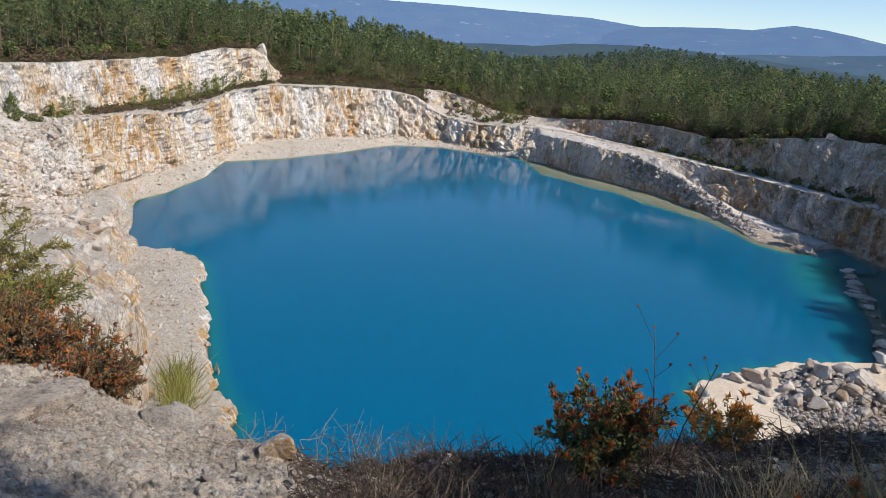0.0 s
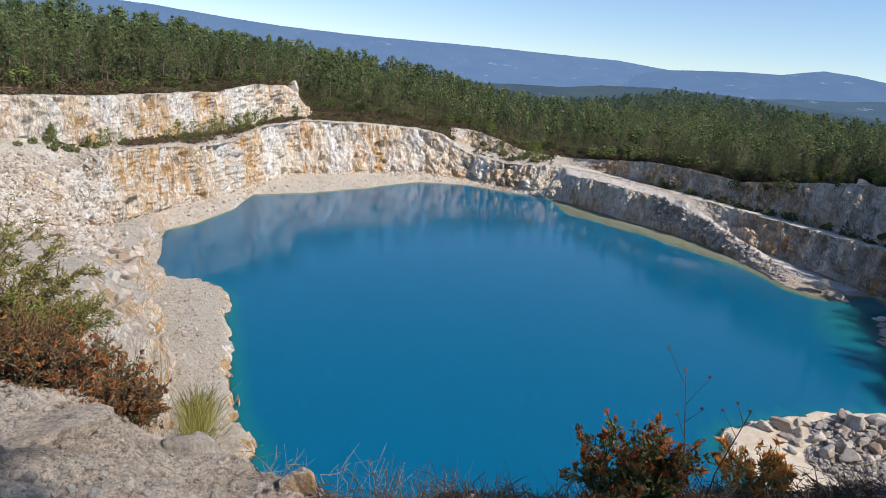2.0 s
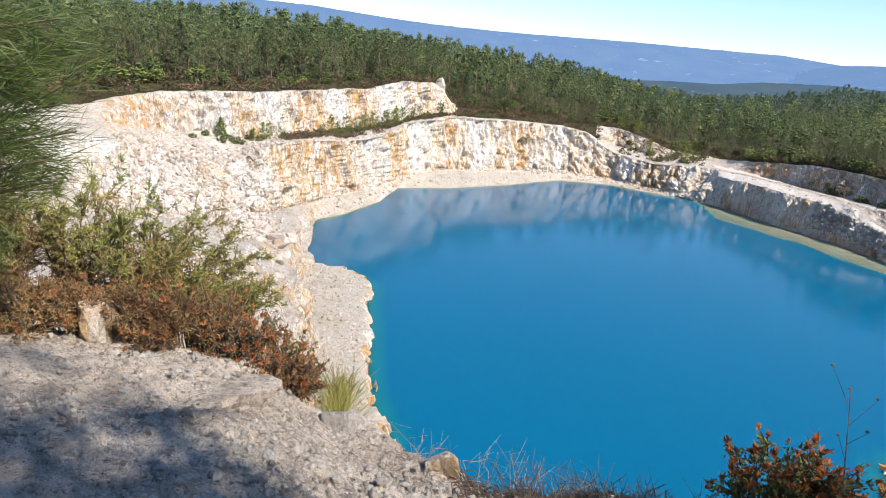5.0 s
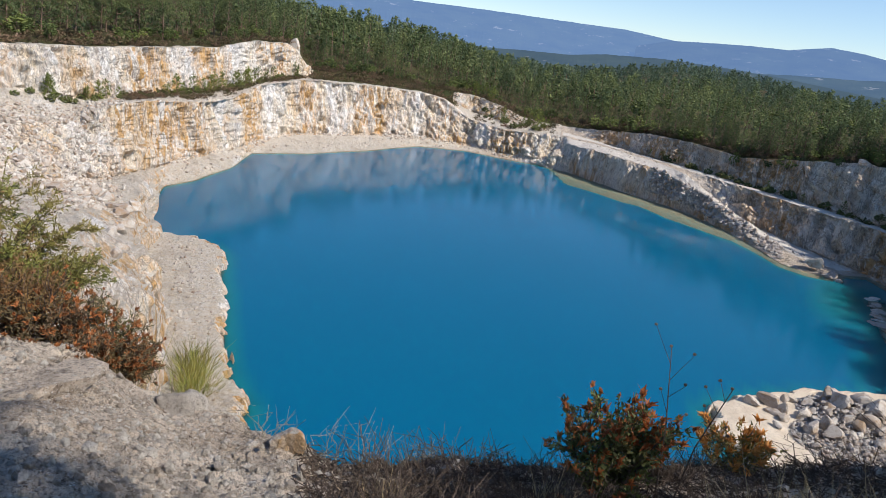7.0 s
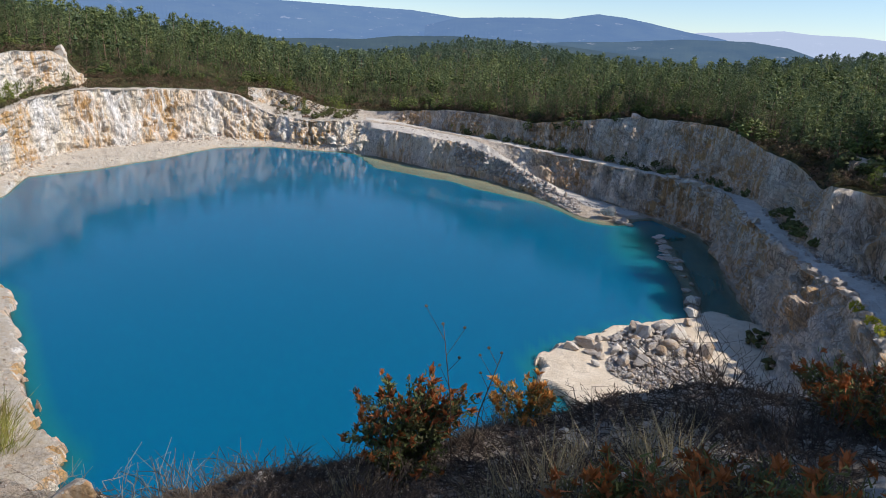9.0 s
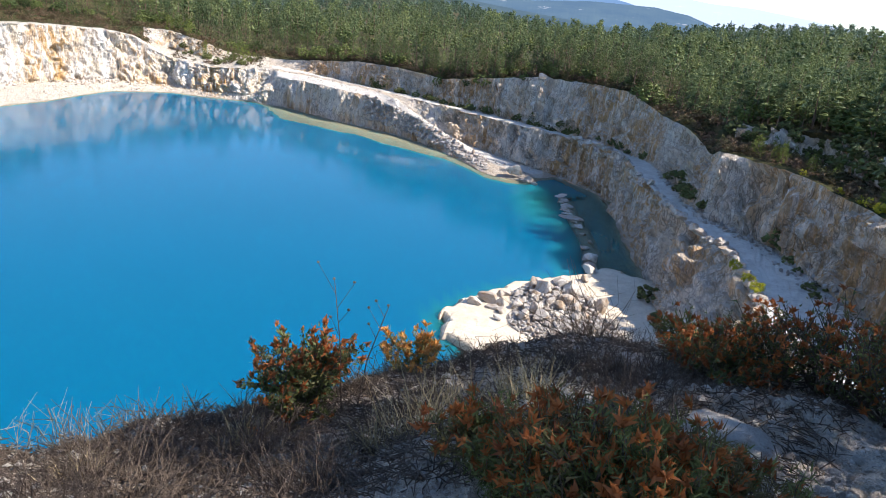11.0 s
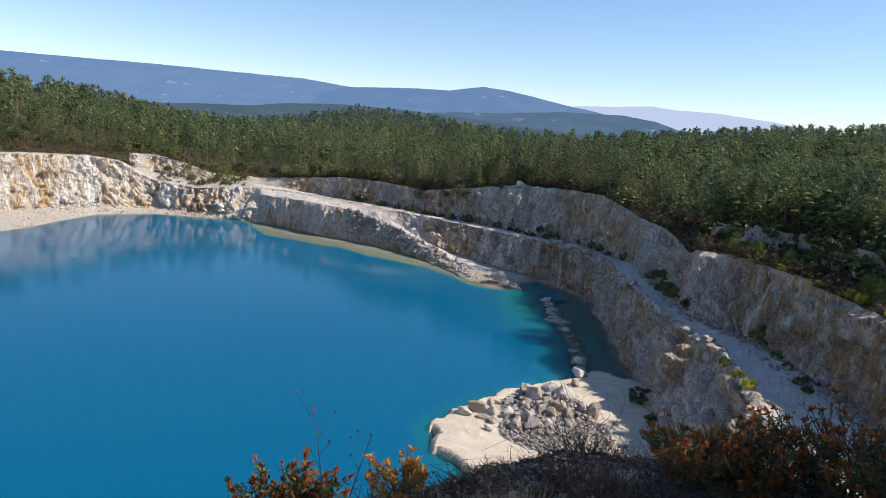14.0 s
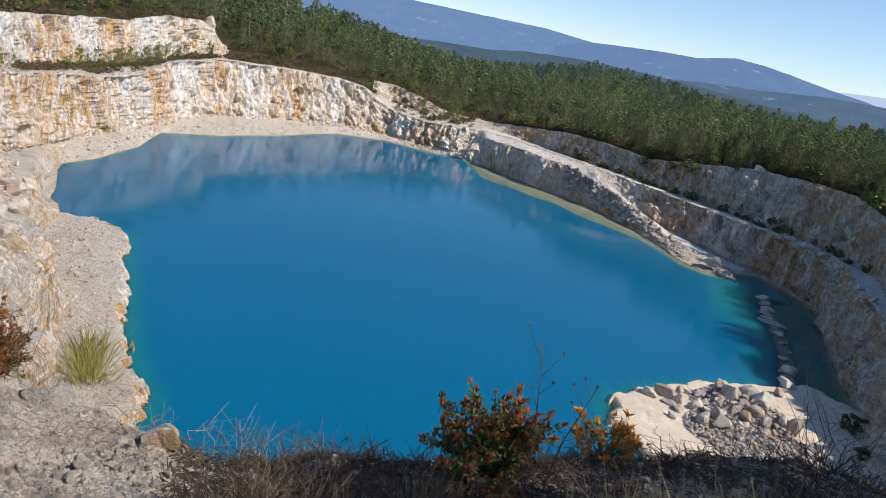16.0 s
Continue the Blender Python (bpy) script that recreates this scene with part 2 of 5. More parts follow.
def water_material():
    k = Nodes("turquoise lake water")
    k.bsdf.inputs["Base Color"].default_value = (0.0, 0.115, 0.24, 1)
    k.bsdf.inputs["Roughness"].default_value = 0.085
    k.bsdf.subsurface_method = "BURLEY"
    k.bsdf.inputs["Subsurface Weight"].default_value = 0.85
    k.bsdf.inputs["Subsurface Radius"].default_value = (0.3, 1.0, 1.0)
    k.bsdf.inputs["Subsurface Scale"].default_value = 3.0
    k.bsdf.inputs["IOR"].default_value = 1.33
    k.bsdf.inputs["Specular IOR Level"].default_value = 0.2
    v = k.coords((1, 1, 1))
    h = k.noise(v, 4.5, 3, 0.5, 0.1, 0.9)
    nrm = k.bump(h, 0.10, 0.03)
    k.link(nrm, k.bsdf.inputs["Normal"])
    at = k.n("Attribute")
    at.attribute_name = "depth"
    # murky water: what lies below fades with the depth
    murk = k.math("SUBTRACT", 1.0, k.math("POWER", 2.718, k.math("MULTIPLY", at.outputs["Fac"], -1.5)))
    deep = k.mix(k.math("MINIMUM", k.math("MULTIPLY", at.outputs["Fac"], 0.16), 1.0), (0.010, 0.19, 0.19), (0.0, 0.103, 0.21))
    k.link(deep, k.bsdf.inputs["Base Color"])
    tr = k.n("BsdfTransparent")
    tr.inputs["Color"].default_value = (0.86, 0.86, 0.78, 1)
    mx = k.n("MixShader")
    k.link(murk, mx.inputs[0])
    k.link(tr.outputs[0], mx.inputs[1])
    k.link(k.bsdf.outputs[0], mx.inputs[2])
    k.link(mx.outputs[0], k.out.inputs["Surface"])
    return k.mat


M_WATER = water_material()


def hazy_hill_material(name, haze_glow, amount, green=(0.06, 0.08, 0.04)):
    """Wooded hills kilometres off; the emission mixed in paints the distance haze before them."""
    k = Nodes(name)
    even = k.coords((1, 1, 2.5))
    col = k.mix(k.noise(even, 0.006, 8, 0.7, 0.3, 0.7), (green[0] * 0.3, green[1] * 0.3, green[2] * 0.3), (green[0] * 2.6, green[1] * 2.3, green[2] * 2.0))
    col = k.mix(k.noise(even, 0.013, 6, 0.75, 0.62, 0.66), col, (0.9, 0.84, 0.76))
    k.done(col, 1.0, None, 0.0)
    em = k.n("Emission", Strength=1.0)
    em.inputs["Color"].default_value = (*haze_glow, 1)
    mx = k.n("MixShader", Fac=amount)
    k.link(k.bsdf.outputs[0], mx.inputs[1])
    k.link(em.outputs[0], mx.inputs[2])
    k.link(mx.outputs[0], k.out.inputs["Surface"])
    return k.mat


# ================= mesh tools =================
def mk(name, verts, faces, mat, parent=None, label="", smooth=False, idx=None, mats=None):
    """One mesh object from arrays; faces: one array, all of the same number of corners, or a list of such arrays."""
    if not isinstance(faces, list):
        faces = [faces]
    me = bpy.data.meshes.new(name)
    verts = np.asarray(verts, dtype=np.float32)
    me.vertices.add(len(verts))
    me.vertices.foreach_set("co", verts.ravel())
    loops = np.concatenate([np.asarray(f).ravel() for f in faces]).astype(np.int32)
    sizes = np.concatenate([np.full(len(f), np.asarray(f).shape[1]) for f in faces]).astype(np.int32)
    me.loops.add(len(loops))
    me.loops.foreach_set("vertex_index", loops)
    me.polygons.add(len(sizes))
    me.polygons.foreach_set("loop_start", np.concatenate([[0], np.cumsum(sizes)[:-1]]).astype(np.int32))
    me.polygons.foreach_set("loop_total", sizes)
    for m in mats or [mat]:
        me.materials.append(m)
    if idx is not None:
        me.polygons.foreach_set("material_index", np.asarray(idx, dtype=np.int32))
    me.polygons.foreach_set("use_smooth", np.full(len(sizes), smooth))
    me.update(calc_edges=True)
    ob = new(name, me)
    if parent is not None:
        ob.parent = parent
    if label:
        ob["label"] = label
    return ob


def hash01(ix, iy, iz, s):
    n = (ix.astype(np.int64) * 374761393 + iy.astype(np.int64) * 668265263 + iz.astype(np.int64) * 1274126177 + s * 974711) & 0xFFFFFFFF
    n = ((n ^ (n >> 13)) * 1103515245) & 0xFFFFFFFF
    n = ((n ^ (n >> 15)) * 2246822519) & 0xFFFFFFFF
    return ((n ^ (n >> 16)) & 0xFFFFFF) / 16777216.0


def vnoise(p, s=0):
    """Smooth lattice noise, -1 to 1."""
    i = np.floor(p)
    f = p - i
    f = f * f * (3 - 2 * f)
    i = i.astype(np.int64)
    out = 0
    for dx in (0, 1):
        for dy in (0, 1):
            for dz in (0, 1):
                w = (f[:, 0] if dx else 1 - f[:, 0]) * (f[:, 1] if dy else 1 - f[:, 1]) * (f[:, 2] if dz else 1 - f[:, 2])
                out = out + w * hash01(i[:, 0] + dx, i[:, 1] + dy, i[:, 2] + dz, s)
    return out * 2 - 1


def fbm(p, octaves=4, s=0):
    out, a = 0, 1.0
    for o in range(octaves):
        out = out + a * vnoise(p * 2.0**o, s + o)
        a *= 0.5
    return out


def blocks(p, s=0):
    """Cells of broken rock: per point a random step for its cell, tilted a little across the cell."""
    i = np.floor(p).astype(np.int64)
    best = np.full(len(p), 1e9)
    val = np.zeros(len(p))
    for dx in (-1, 0, 1):
        for dy in (-1, 0, 1):
            for dz in (-1, 0, 1):
                c = i + np.array((dx, dy, dz))
                q = np.stack([c[:, a] + hash01(c[:, 0], c[:, 1], c[:, 2], s + a) for a in range(3)], 1)
                d = p - q
                dd = (d * d).sum(1)
                tilt = sum(d[:, a] * (hash01(c[:, 0], c[:, 1], c[:, 2], s + 7 + a) - 0.5) for a in range(3))
                v = hash01(c[:, 0], c[:, 1], c[:, 2], s + 5) * 2 - 1 + tilt * 1.6
                m = dd < best
                best[m], val[m] = dd[m], v[m]
    return val


def table(*pairs):
    xs, ys = [p[0] for p in pairs], [p[1] for p in pairs]
    return lambda a: np.interp(a, xs, ys)


# ================= terrain: one sheet from the camera's feet to the horizon =================
# Bearings in degrees from +Y, clockwise; every line gives its range and its height along the bearing.
def ring(*pairs, back):
    """A line all round: the given bearings in front, an even value behind."""
    return table(*pairs, (62, back), (250, back), (278, pairs[0][1]))


west_foot = table((-82, 60), (-74, 64), (-70, 66), (-62, 70), (-58, 77), (-54.7, 88), (-52.3, 95), (-49.8, 102), (-47.5, 112), (-44.6, 123), (-40.8, 128), (-37.8, 133), (-34.4, 137), (-30.8, 138), (-27.9, 133), (-25, 131), (-23.6, 129))
LINES = []


def line(reach, height, rows):
    """Adds a line: its range, its height, and the rows of the sheet up to the next line."""
    LINES.append((reach, height, rows))


# range, height, rows up to the next line
line(ring((-82, 0.002), back=0.002), ring((-82, 18.45), back=18.45), 30)
line(ring((-82, 1.8), back=1.8), ring((-82, 18.3), (-50, 18.2), (-20, 18.2), (0, 18.35), (20, 18.5), (36, 18.6), back=18.5), 170)
# the rim at the camera's feet
line(ring((-82, 5.6), (-75, 5.5), (-64, 5.2), (-60, 4.9), (-54, 4.7), (-50, 4.4), (-46, 4.1), (-40, 3.9), (-27, 3.95), (-18, 4.2), (-11, 4.5), (-5, 4.9), (3, 5.2), (6, 5.3), (13, 5.3), (20, 5.4), (36, 5.2), back=6),
     ring((-82, 18.0), (-75, 17.8), (-64, 17.6), (-60, 17.5), (-54, 17.35), (-46, 17.4), (-32, 17.38), (-18, 17.42), (-5, 17.42), (3, 17.55), (6, 17.7), (13, 17.75), (20, 17.85), (36, 18.0), back=18.6), 8)
# below the rim: a sandy slope on the left, a steep drop elsewhere
line(ring((-82, 14), (-55.8, 13), (-53.6, 6.2), (-40, 5), (0, 6.5), (36, 7), back=9),
     ring((-82, 16), (-75, 14.5), (-64, 13), (-60, 12), (-55.8, 11), (-53.6, 13.5), (36, 14), back=18.6), 14)
line(ring((-82, 28), (-55.2, 27), (-53.4, 14), (-40, 11), (0, 14), (36, 11), back=14),
     ring((-82, 14), (-75, 13), (-66, 11), (-60, 9.5), (-56, 7.5), (-55.2, 5.6), (-54.0, 0.3), (-53.4, -0.6), (-40, -4), (36, -4), back=18.6), 24)
line(ring((-82, 45), (-55, 45), (-54.2, 60), (-53.4, 78), (-49, 90), (-44, 104), (-34, 126), (-27, 126), (-23.4, 124), (-22.6, 113), (-19.4, 109), (-16.6, 106.5), (-14.4, 100.5), (-9.2, 95), (-7, 91), (-5, 86), (-2, 84), (0, 84), (3.7, 78), (6, 66), (8, 56), (11, 42), (16, 29), (36, 14), back=18),
     ring((-82, 12), (-75, 10), (-70, 8.5), (-63, 7.4), (-60, 6.9), (-56.2, 5.0), (-55.2, 3.4), (-54.6, 0.4), (-54.2, -0.6), (-53, -1.2), (36, -1.2), back=18.8), 14)
# the water's edge (on the left the back of the spur)
line(ring((-82, 54), (-70, 58), (-56, 62), (-55.4, 67), (-55, 74), (-54.4, 83.5), (-52, 87.5), (-49.2, 96.7), (-47.8, 108), (-43.4, 112), (-38.7, 121), (-34.7, 133), (-30.7, 135), (-27.9, 132), (-25, 130.5), (-23.6, 128.3), (-22.4, 127), (-17.9, 116.3), (-14.5, 111.5), (-11.3, 105), (-10, 101.5), (-7.4, 94.6), (-5.6, 89.3), (-3.6, 87.4), (-1.8, 87.8), (-1, 91), (0.2, 93), (3.7, 86.6), (5.2, 79.4), (6.4, 69.1), (7.7, 62.9), (9.5, 56.4), (11, 46.2), (13, 40), (16, 33), (20, 27), (36, 18), back=22),
     ring((-82, 11), (-76, 9.5), (-70, 7), (-64, 5), (-60, 4.5), (-56, 3), (-55.4, 1.6), (-54.8, 0.1), (-54.4, 0), (36, 0), back=19), 14)
# foot of the west cliff; outer crest of the ramp
line(ring(*[(a, float(west_foot(a))) for a in (-82, -74, -70, -62, -58, -54.7, -52.3, -49.8, -47.5, -44.6, -40.8, -37.8, -34.4, -30.8, -27.9, -25)], (-23, 130), (-22.2, 128.3), (-19.9, 122.6), (-17.8, 118), (-15.6, 114.6), (-13.4, 111.0), (-11.5, 107.5), (-9.5, 103), (-7.4, 98), (-5, 93), (-3.6, 91.5), (-1.8, 92.5), (0.2, 93.2), (3.7, 86.9), (5.2, 79.7), (6.4, 69.4), (7.7, 63.2), (9.5, 56.7), (11, 46.5), (13, 40.4), (16, 33.4), (20, 27.4), (36, 18.4), back=26),
     ring((-82, 11.5), (-74, 8), (-70, 5), (-66, 3.6), (-62, 3.2), (-58, 2.2), (-54.7, 1.2), (-49.8, 1.0), (-34.4, 1.0), (-31, 0.6), (-25, 0.5), (-24, 1.5), (-23, 4.6), (-19.9, 5), (-15.6, 4.7), (-13.4, 3.8), (-11.5, 3.0), (-9.5, 2.0), (-7.4, 0.9), (-5, 0.6), (-3, 0.4), (-1.8, 0.15), (0.2, 0.1), (36, 0.3), back=19), 8)
# the same foot again in the west; foot of the wall above the ramp in the east
line(ring(*[(a, float(west_foot(a)) + 0.5) for a in (-82, -74, -70, -62, -58, -54.7, -52.3, -49.8, -47.5, -44.6, -40.8, -37.8, -34.4, -30.8, -27.9, -25)], (-23, 132), (-21, 130.5), (-17, 121.5), (-13.5, 113), (-11.8, 109.5), (-10, 106.5), (-7.4, 103), (-4.65, 99.5), (-1.8, 96), (0.2, 93.5), (3.7, 87.2), (5.2, 80), (6.4, 69.8), (7.7, 63.6), (9.5, 57), (11, 47), (13, 40.8), (16, 33.8), (20, 27.8), (36, 18.8), back=30),
     ring((-82, 11.6), (-74, 8.2), (-70, 5.3), (-66, 3.9), (-62, 3.4), (-58, 2.5), (-54.7, 1.4), (-49.8, 1.2), (-34.4, 1.2), (-31, 0.9), (-25, 0.8), (-24, 2.5), (-23, 5.4), (-15, 5.3), (-13.5, 5.0), (-11.8, 3.6), (-10, 2.2), (-7.4, 0.9), (-4.6, 0.4), (-1.8, 0.15), (8, 0.2), (36, 0.5), back=19), 46)
# top of the lower west cliff; outer edge of the upper track
line(ring((-82, 66), (-74, 70), (-70, 72), (-66, 75), (-62, 77), (-58, 81.5), (-54.7, 92), (-52.3, 99), (-49.8, 106), (-47.5, 116), (-44.6, 127), (-40.8, 132), (-37.8, 137), (-34.4, 141), (-32.5, 142), (-30.8, 141), (-27.9, 136), (-25, 134), (-23, 134), (-21, 131.5), (-17, 123), (-12.6, 113.5), (-8.2, 106.8), (-3.7, 100.6), (0.2, 95.6), (3.3, 89.6), (5.25, 83.0), (6.6, 73.0), (8.2, 66), (9.8, 60), (12.1, 54), (14.06, 51.6), (15.3, 48.9), (16.5, 44.6), (17.8, 41.1), (19.3, 38.5), (25, 33), (36, 27), back=36),
     ring((-82, 12), (-74, 10.5), (-70, 10), (-66, 8), (-62, 7.4), (-60.5, 7.6), (-59.3, 8.5), (-57.3, 8.9), (-55.5, 8.6), (-52.1, 7.7), (-49.4, 7.8), (-47.5, 9.2), (-43.5, 10.1), (-39.1, 9.8), (-35, 9.3), (-33, 8.6), (-31.7, 6.4), (-30.6, 5.3), (-28, 4.9), (-25.4, 5.1), (-23, 5.6), (-13, 5.4), (-8.2, 5.2), (-3.7, 5.15), (0.2, 5.15), (3.3, 5.3), (5.25, 6.05), (8, 6.0), (36, 6.1), back=19), 14)
# foot of the upper walls
line(ring((-82, 70), (-74, 73), (-70, 76), (-66, 81), (-62, 84), (-58, 91), (-54.7, 100), (-52.3, 107.5), (-49.8, 115), (-47.5, 125), (-44.6, 136), (-40.8, 141), (-37.8, 145), (-34.4, 149), (-30.8, 148), (-27.9, 143), (-25, 140), (-23, 139), (-21, 136), (-16.9, 127), (-12.6, 116.8), (-8.2, 110.3), (-3.7, 104.1), (0.5, 98.4), (3, 94), (4.7, 89.5), (7.45, 80), (9.4, 69.5), (10.7, 62), (12.3, 58.5), (14.8, 55.7), (17.3, 54), (19.6, 50), (21.9, 46.7), (25, 42), (30, 37), (36, 33), back=42),
     ring((-82, 12.2), (-74, 11), (-70, 11), (-66, 10), (-62.6, 9.6), (-60.6, 8.6), (-55.6, 8.3), (-51.7, 8.1), (-47.7, 8.9), (-45.6, 9.5), (-43.9, 9.6), (-40, 10.0), (-35, 9.4), (-33, 8.2), (-30.6, 6.2), (-28, 5.6), (-25.4, 5.9), (-23, 5.6), (-17, 5.1), (-12.6, 5.4), (-8.2, 5.1), (-3.7, 5.0), (0.5, 5.0), (4.7, 5.3), (7.5, 6.0), (12, 6.2), (36, 6.4), back=19), 46)
# top of the upper walls
line(ring((-82, 74), (-74, 76), (-70, 80), (-66, 85), (-62, 87), (-58, 94), (-54.7, 103), (-52.3, 110.5), (-49.8, 118), (-47.5, 128), (-44.6, 139), (-40.8, 144), (-37.8, 148), (-34.4, 152), (-30.8, 151), (-27.9, 146), (-25, 144), (-23, 143), (-21, 139), (-16.8, 130), (-13.4, 120.5), (-9.9, 115), (-7.2, 112), (-3.6, 107.5), (2.3, 99.5), (4.6, 94.5), (5.7, 91.5), (7.5, 84), (9.8, 74), (11.4, 68), (12.3, 61.5), (16.5, 57), (18.6, 54.5), (21.2, 51), (22.8, 49), (24.9, 45), (28.7, 41), (33, 38), (36, 36), back=48),
     ring((-82, 12.8), (-75, 12.3), (-71.5, 12.3), (-69.4, 13.0), (-66.4, 13.6), (-63, 13.9), (-59, 13.8), (-55.4, 14.0), (-50.8, 14.2), (-48, 15.5), (-45.6, 15.4), (-44.8, 14.4), (-43.8, 10.9), (-40, 10.8), (-36, 9.9), (-34.4, 9.0), (-32.9, 9.5), (-30.6, 9.3), (-28.3, 8.1), (-26.7, 6.8), (-25, 6.4), (-23, 6.5), (-21, 7.1), (-16.8, 8.6), (-13.4, 9.2), (-9.9, 8.7), (-7.2, 9.75), (-3.6, 10.95), (-2, 11.65), (2.3, 11.95), (5, 12.1), (5.7, 11.6), (7.5, 10.9), (9.8, 11.0), (11.6, 10.1), (12.3, 11.2), (18.6, 11.5), (22.8, 11.2), (28.7, 11.7), (36, 11.7), back=19), 8)
top_r, top_z = LINES[-1][0], LINES[-1][1]
grow = ring((-82, 5), (10, 5), (14, 7), (36, 8), back=5)
step = ring((-82, 1.2), (-44, 0.6), (8, 0.8), (14, 1.8), (20, 2.4), (36, 2.6), back=0.2)
tread = ring((-82, 6), (10, 6), (14, 1.3), (36, 1.2), back=6)
line(lambda a: top_r(a) + grow(a), lambda a: top_z(a) + 0.15, 10)
line(lambda a: top_r(a) + grow(a) + tread(a), lambda a: top_z(a) + step(a), 12)
line(ring((-82, 150), (-50, 175), (-20, 190), (5, 165), (20, 130), (36, 120), back=120),
     ring((-82, 18), (-62, 17), (-45, 15.5), (-36, 12.6), (-30, 9.5), (-25, 8), (-15, 10), (-5, 11.5), (3, 12.5), (10, 14), (20, 15.5), (36, 17), back=19), 8)
line(ring((-82, 330), back=330),
     ring((-82, 28), (-62, 24), (-53, 22.5), (-45, 17.5), (-36, 16.5), (-32, 11.6), (-28, 8), (-22, 6), (-18, 9), (-15, 13), (-8, 12), (0, 9), (5, 12), (12, 17), (20, 21), (27, 25), (33, 23), (36, 25), back=22), 8)
line(ring((-82, 520), back=520),
     ring((-82, 35.5), (-62, 29.5), (-50, 24.5), (-40, 13.5), (-25, 3.5), (-20, 10.5), (-15.7, 19), (-11, 16.5), (-5, 9.5), (0, 4), (4, 9.5), (8.6, 15.5), (12, 19.5), (17, 24), (21, 26.5), (25, 31), (27.5, 34.5), (31, 27.5), (36, 31.5), back=26), 8)
line(ring((-82, 1000), back=1000), ring((-82, 10), (-62, 4), (-40, -10), (20, -10), (36, 4), back=10), 6)
line(ring((-82, 2400), back=2400), ring((-82, -40), back=-40), 4)
line(ring((-82, 4900), back=4900), ring((-82, -60), back=-60), 0)
AZ = np.concatenate([np.arange(-82, 38.05, 0.1), np.arange(41, 277, 3.0)])
NF = int(np.sum(AZ < 38.05))
FEET, NEAR, RIM, SLOPE, FOOT, BED, SHORE, CREST, BASE, EDGE, BACK, TOP, TERRACE, WOODS, G1, G2, G3, G4, G5, G6 = range(20)

# water depth: shallow shelves along the edges, a pale sandbank by the ramp's end
shelf_width = table((-82, 0.6), (-54, 0.6), (-34, 0.8), (-24, 1.0), (-22.4, 12.5), (-19.4, 10), (-16.6, 8), (-14.4, 9.5), (-11, 7), (-9, 3.5), (-6, 2), (-1, 1.5), (4, 3), (8, 3), (40, 2))
SLAB = [(3.9, 55.6), (0.9, 53.4), (-2.3, 49.8), (-4.4, 46.6), (-6.1, 43.4), (-4.9, 40.3), (-3.4, 38.8), (-1.6, 36.5), (-1.0, 35), (0, 32), (10, 32), (10.6, 46), (10.2, 56), (7.4, 57.4), (5.2, 57.9)]
LEDGE = [(-24.9, 23.0), (-28.5, 24.7), (-31.4, 26.9), (-34.7, 29.6), (-38.6, 32.9), (-42, 35.4), (-44.6, 37.8), (-46.7, 39.0), (-49.5, 38.7), (-51.9, 37.3), (-54, 35), (-40, 24), (-28, 17), (-23.5, 20.0)]


def poly_distance(px, py, poly):
    """Distance to the polygon's outline, negative inside."""
    d = np.full(len(px), 1e9)
    inside = np.zeros(len(px), bool)
    for (ax, ay), (bx, by) in zip(poly, poly[1:] + poly[:1]):
        ex, ey = bx - ax, by - ay
        t = np.clip(((px - ax) * ex + (py - ay) * ey) / (ex * ex + ey * ey), 0, 1)
        d = np.minimum(d, np.hypot(px - ax - t * ex, py - ay - t * ey))
        crosses = ((ay > py) != (by > py)) & (px < ex * (py - ay) / (ey if abs(ey) > 1e-9 else 1e-9) + ax)
        inside ^= crosses
    return np.where(inside, -d, d)


def lake_depth(x, y):
    r, a = np.hypot(x, y), np.degrees(np.arctan2(x, y))
    s = np.maximum(LINES[SHORE][0](a) - r, 0)
    w = shelf_width(a)
    wob = vnoise(np.stack([x * 0.25, y * 0.25, 0 * x], 1), 3)
    ease = np.where((a > -23.5) & (a < -2), 0.24, 0.42)
    d = 0.04 + ease * np.minimum(s, w) / w * (1 + 0.3 * wob) + np.maximum(s - w * (1 + 0.12 * wob), 0) * 4.0
    bank = 0.75 + 0.15 * wob + 0.16 * ((x - 0.2) ** 2 / 0.8 + (y - 81) ** 2 / 6)
    d = np.minimum(d, np.maximum(bank, 0.3))
    spit = 0.12 + 1.6 * np.maximum(poly_distance(x, y, [(2.6, 72), (1.2, 82), (2.2, 82.5), (4.0, 73), (5.2, 64), (5.0, 58), (4.0, 58), (3.9, 65)]), 0)
    d = np.minimum(d, spit)
    # a shallow still pool between the spit and the wall
    pool = 0.42 + 0.12 * wob + 2.5 * np.maximum(poly_distance(x, y, [(2.4, 83), (5.8, 86.5), (7.4, 79), (8.0, 69), (9.4, 57), (5.6, 57.5), (4.8, 66), (3.6, 74)]), 0)
    d = np.minimum(d, pool)
    for poly in (SLAB, LEDGE):
        d = np.minimum(d, 0.12 + 4.0 * np.maximum(poly_distance(x, y, poly), 0))
    return np.minimum(d, 6.0)


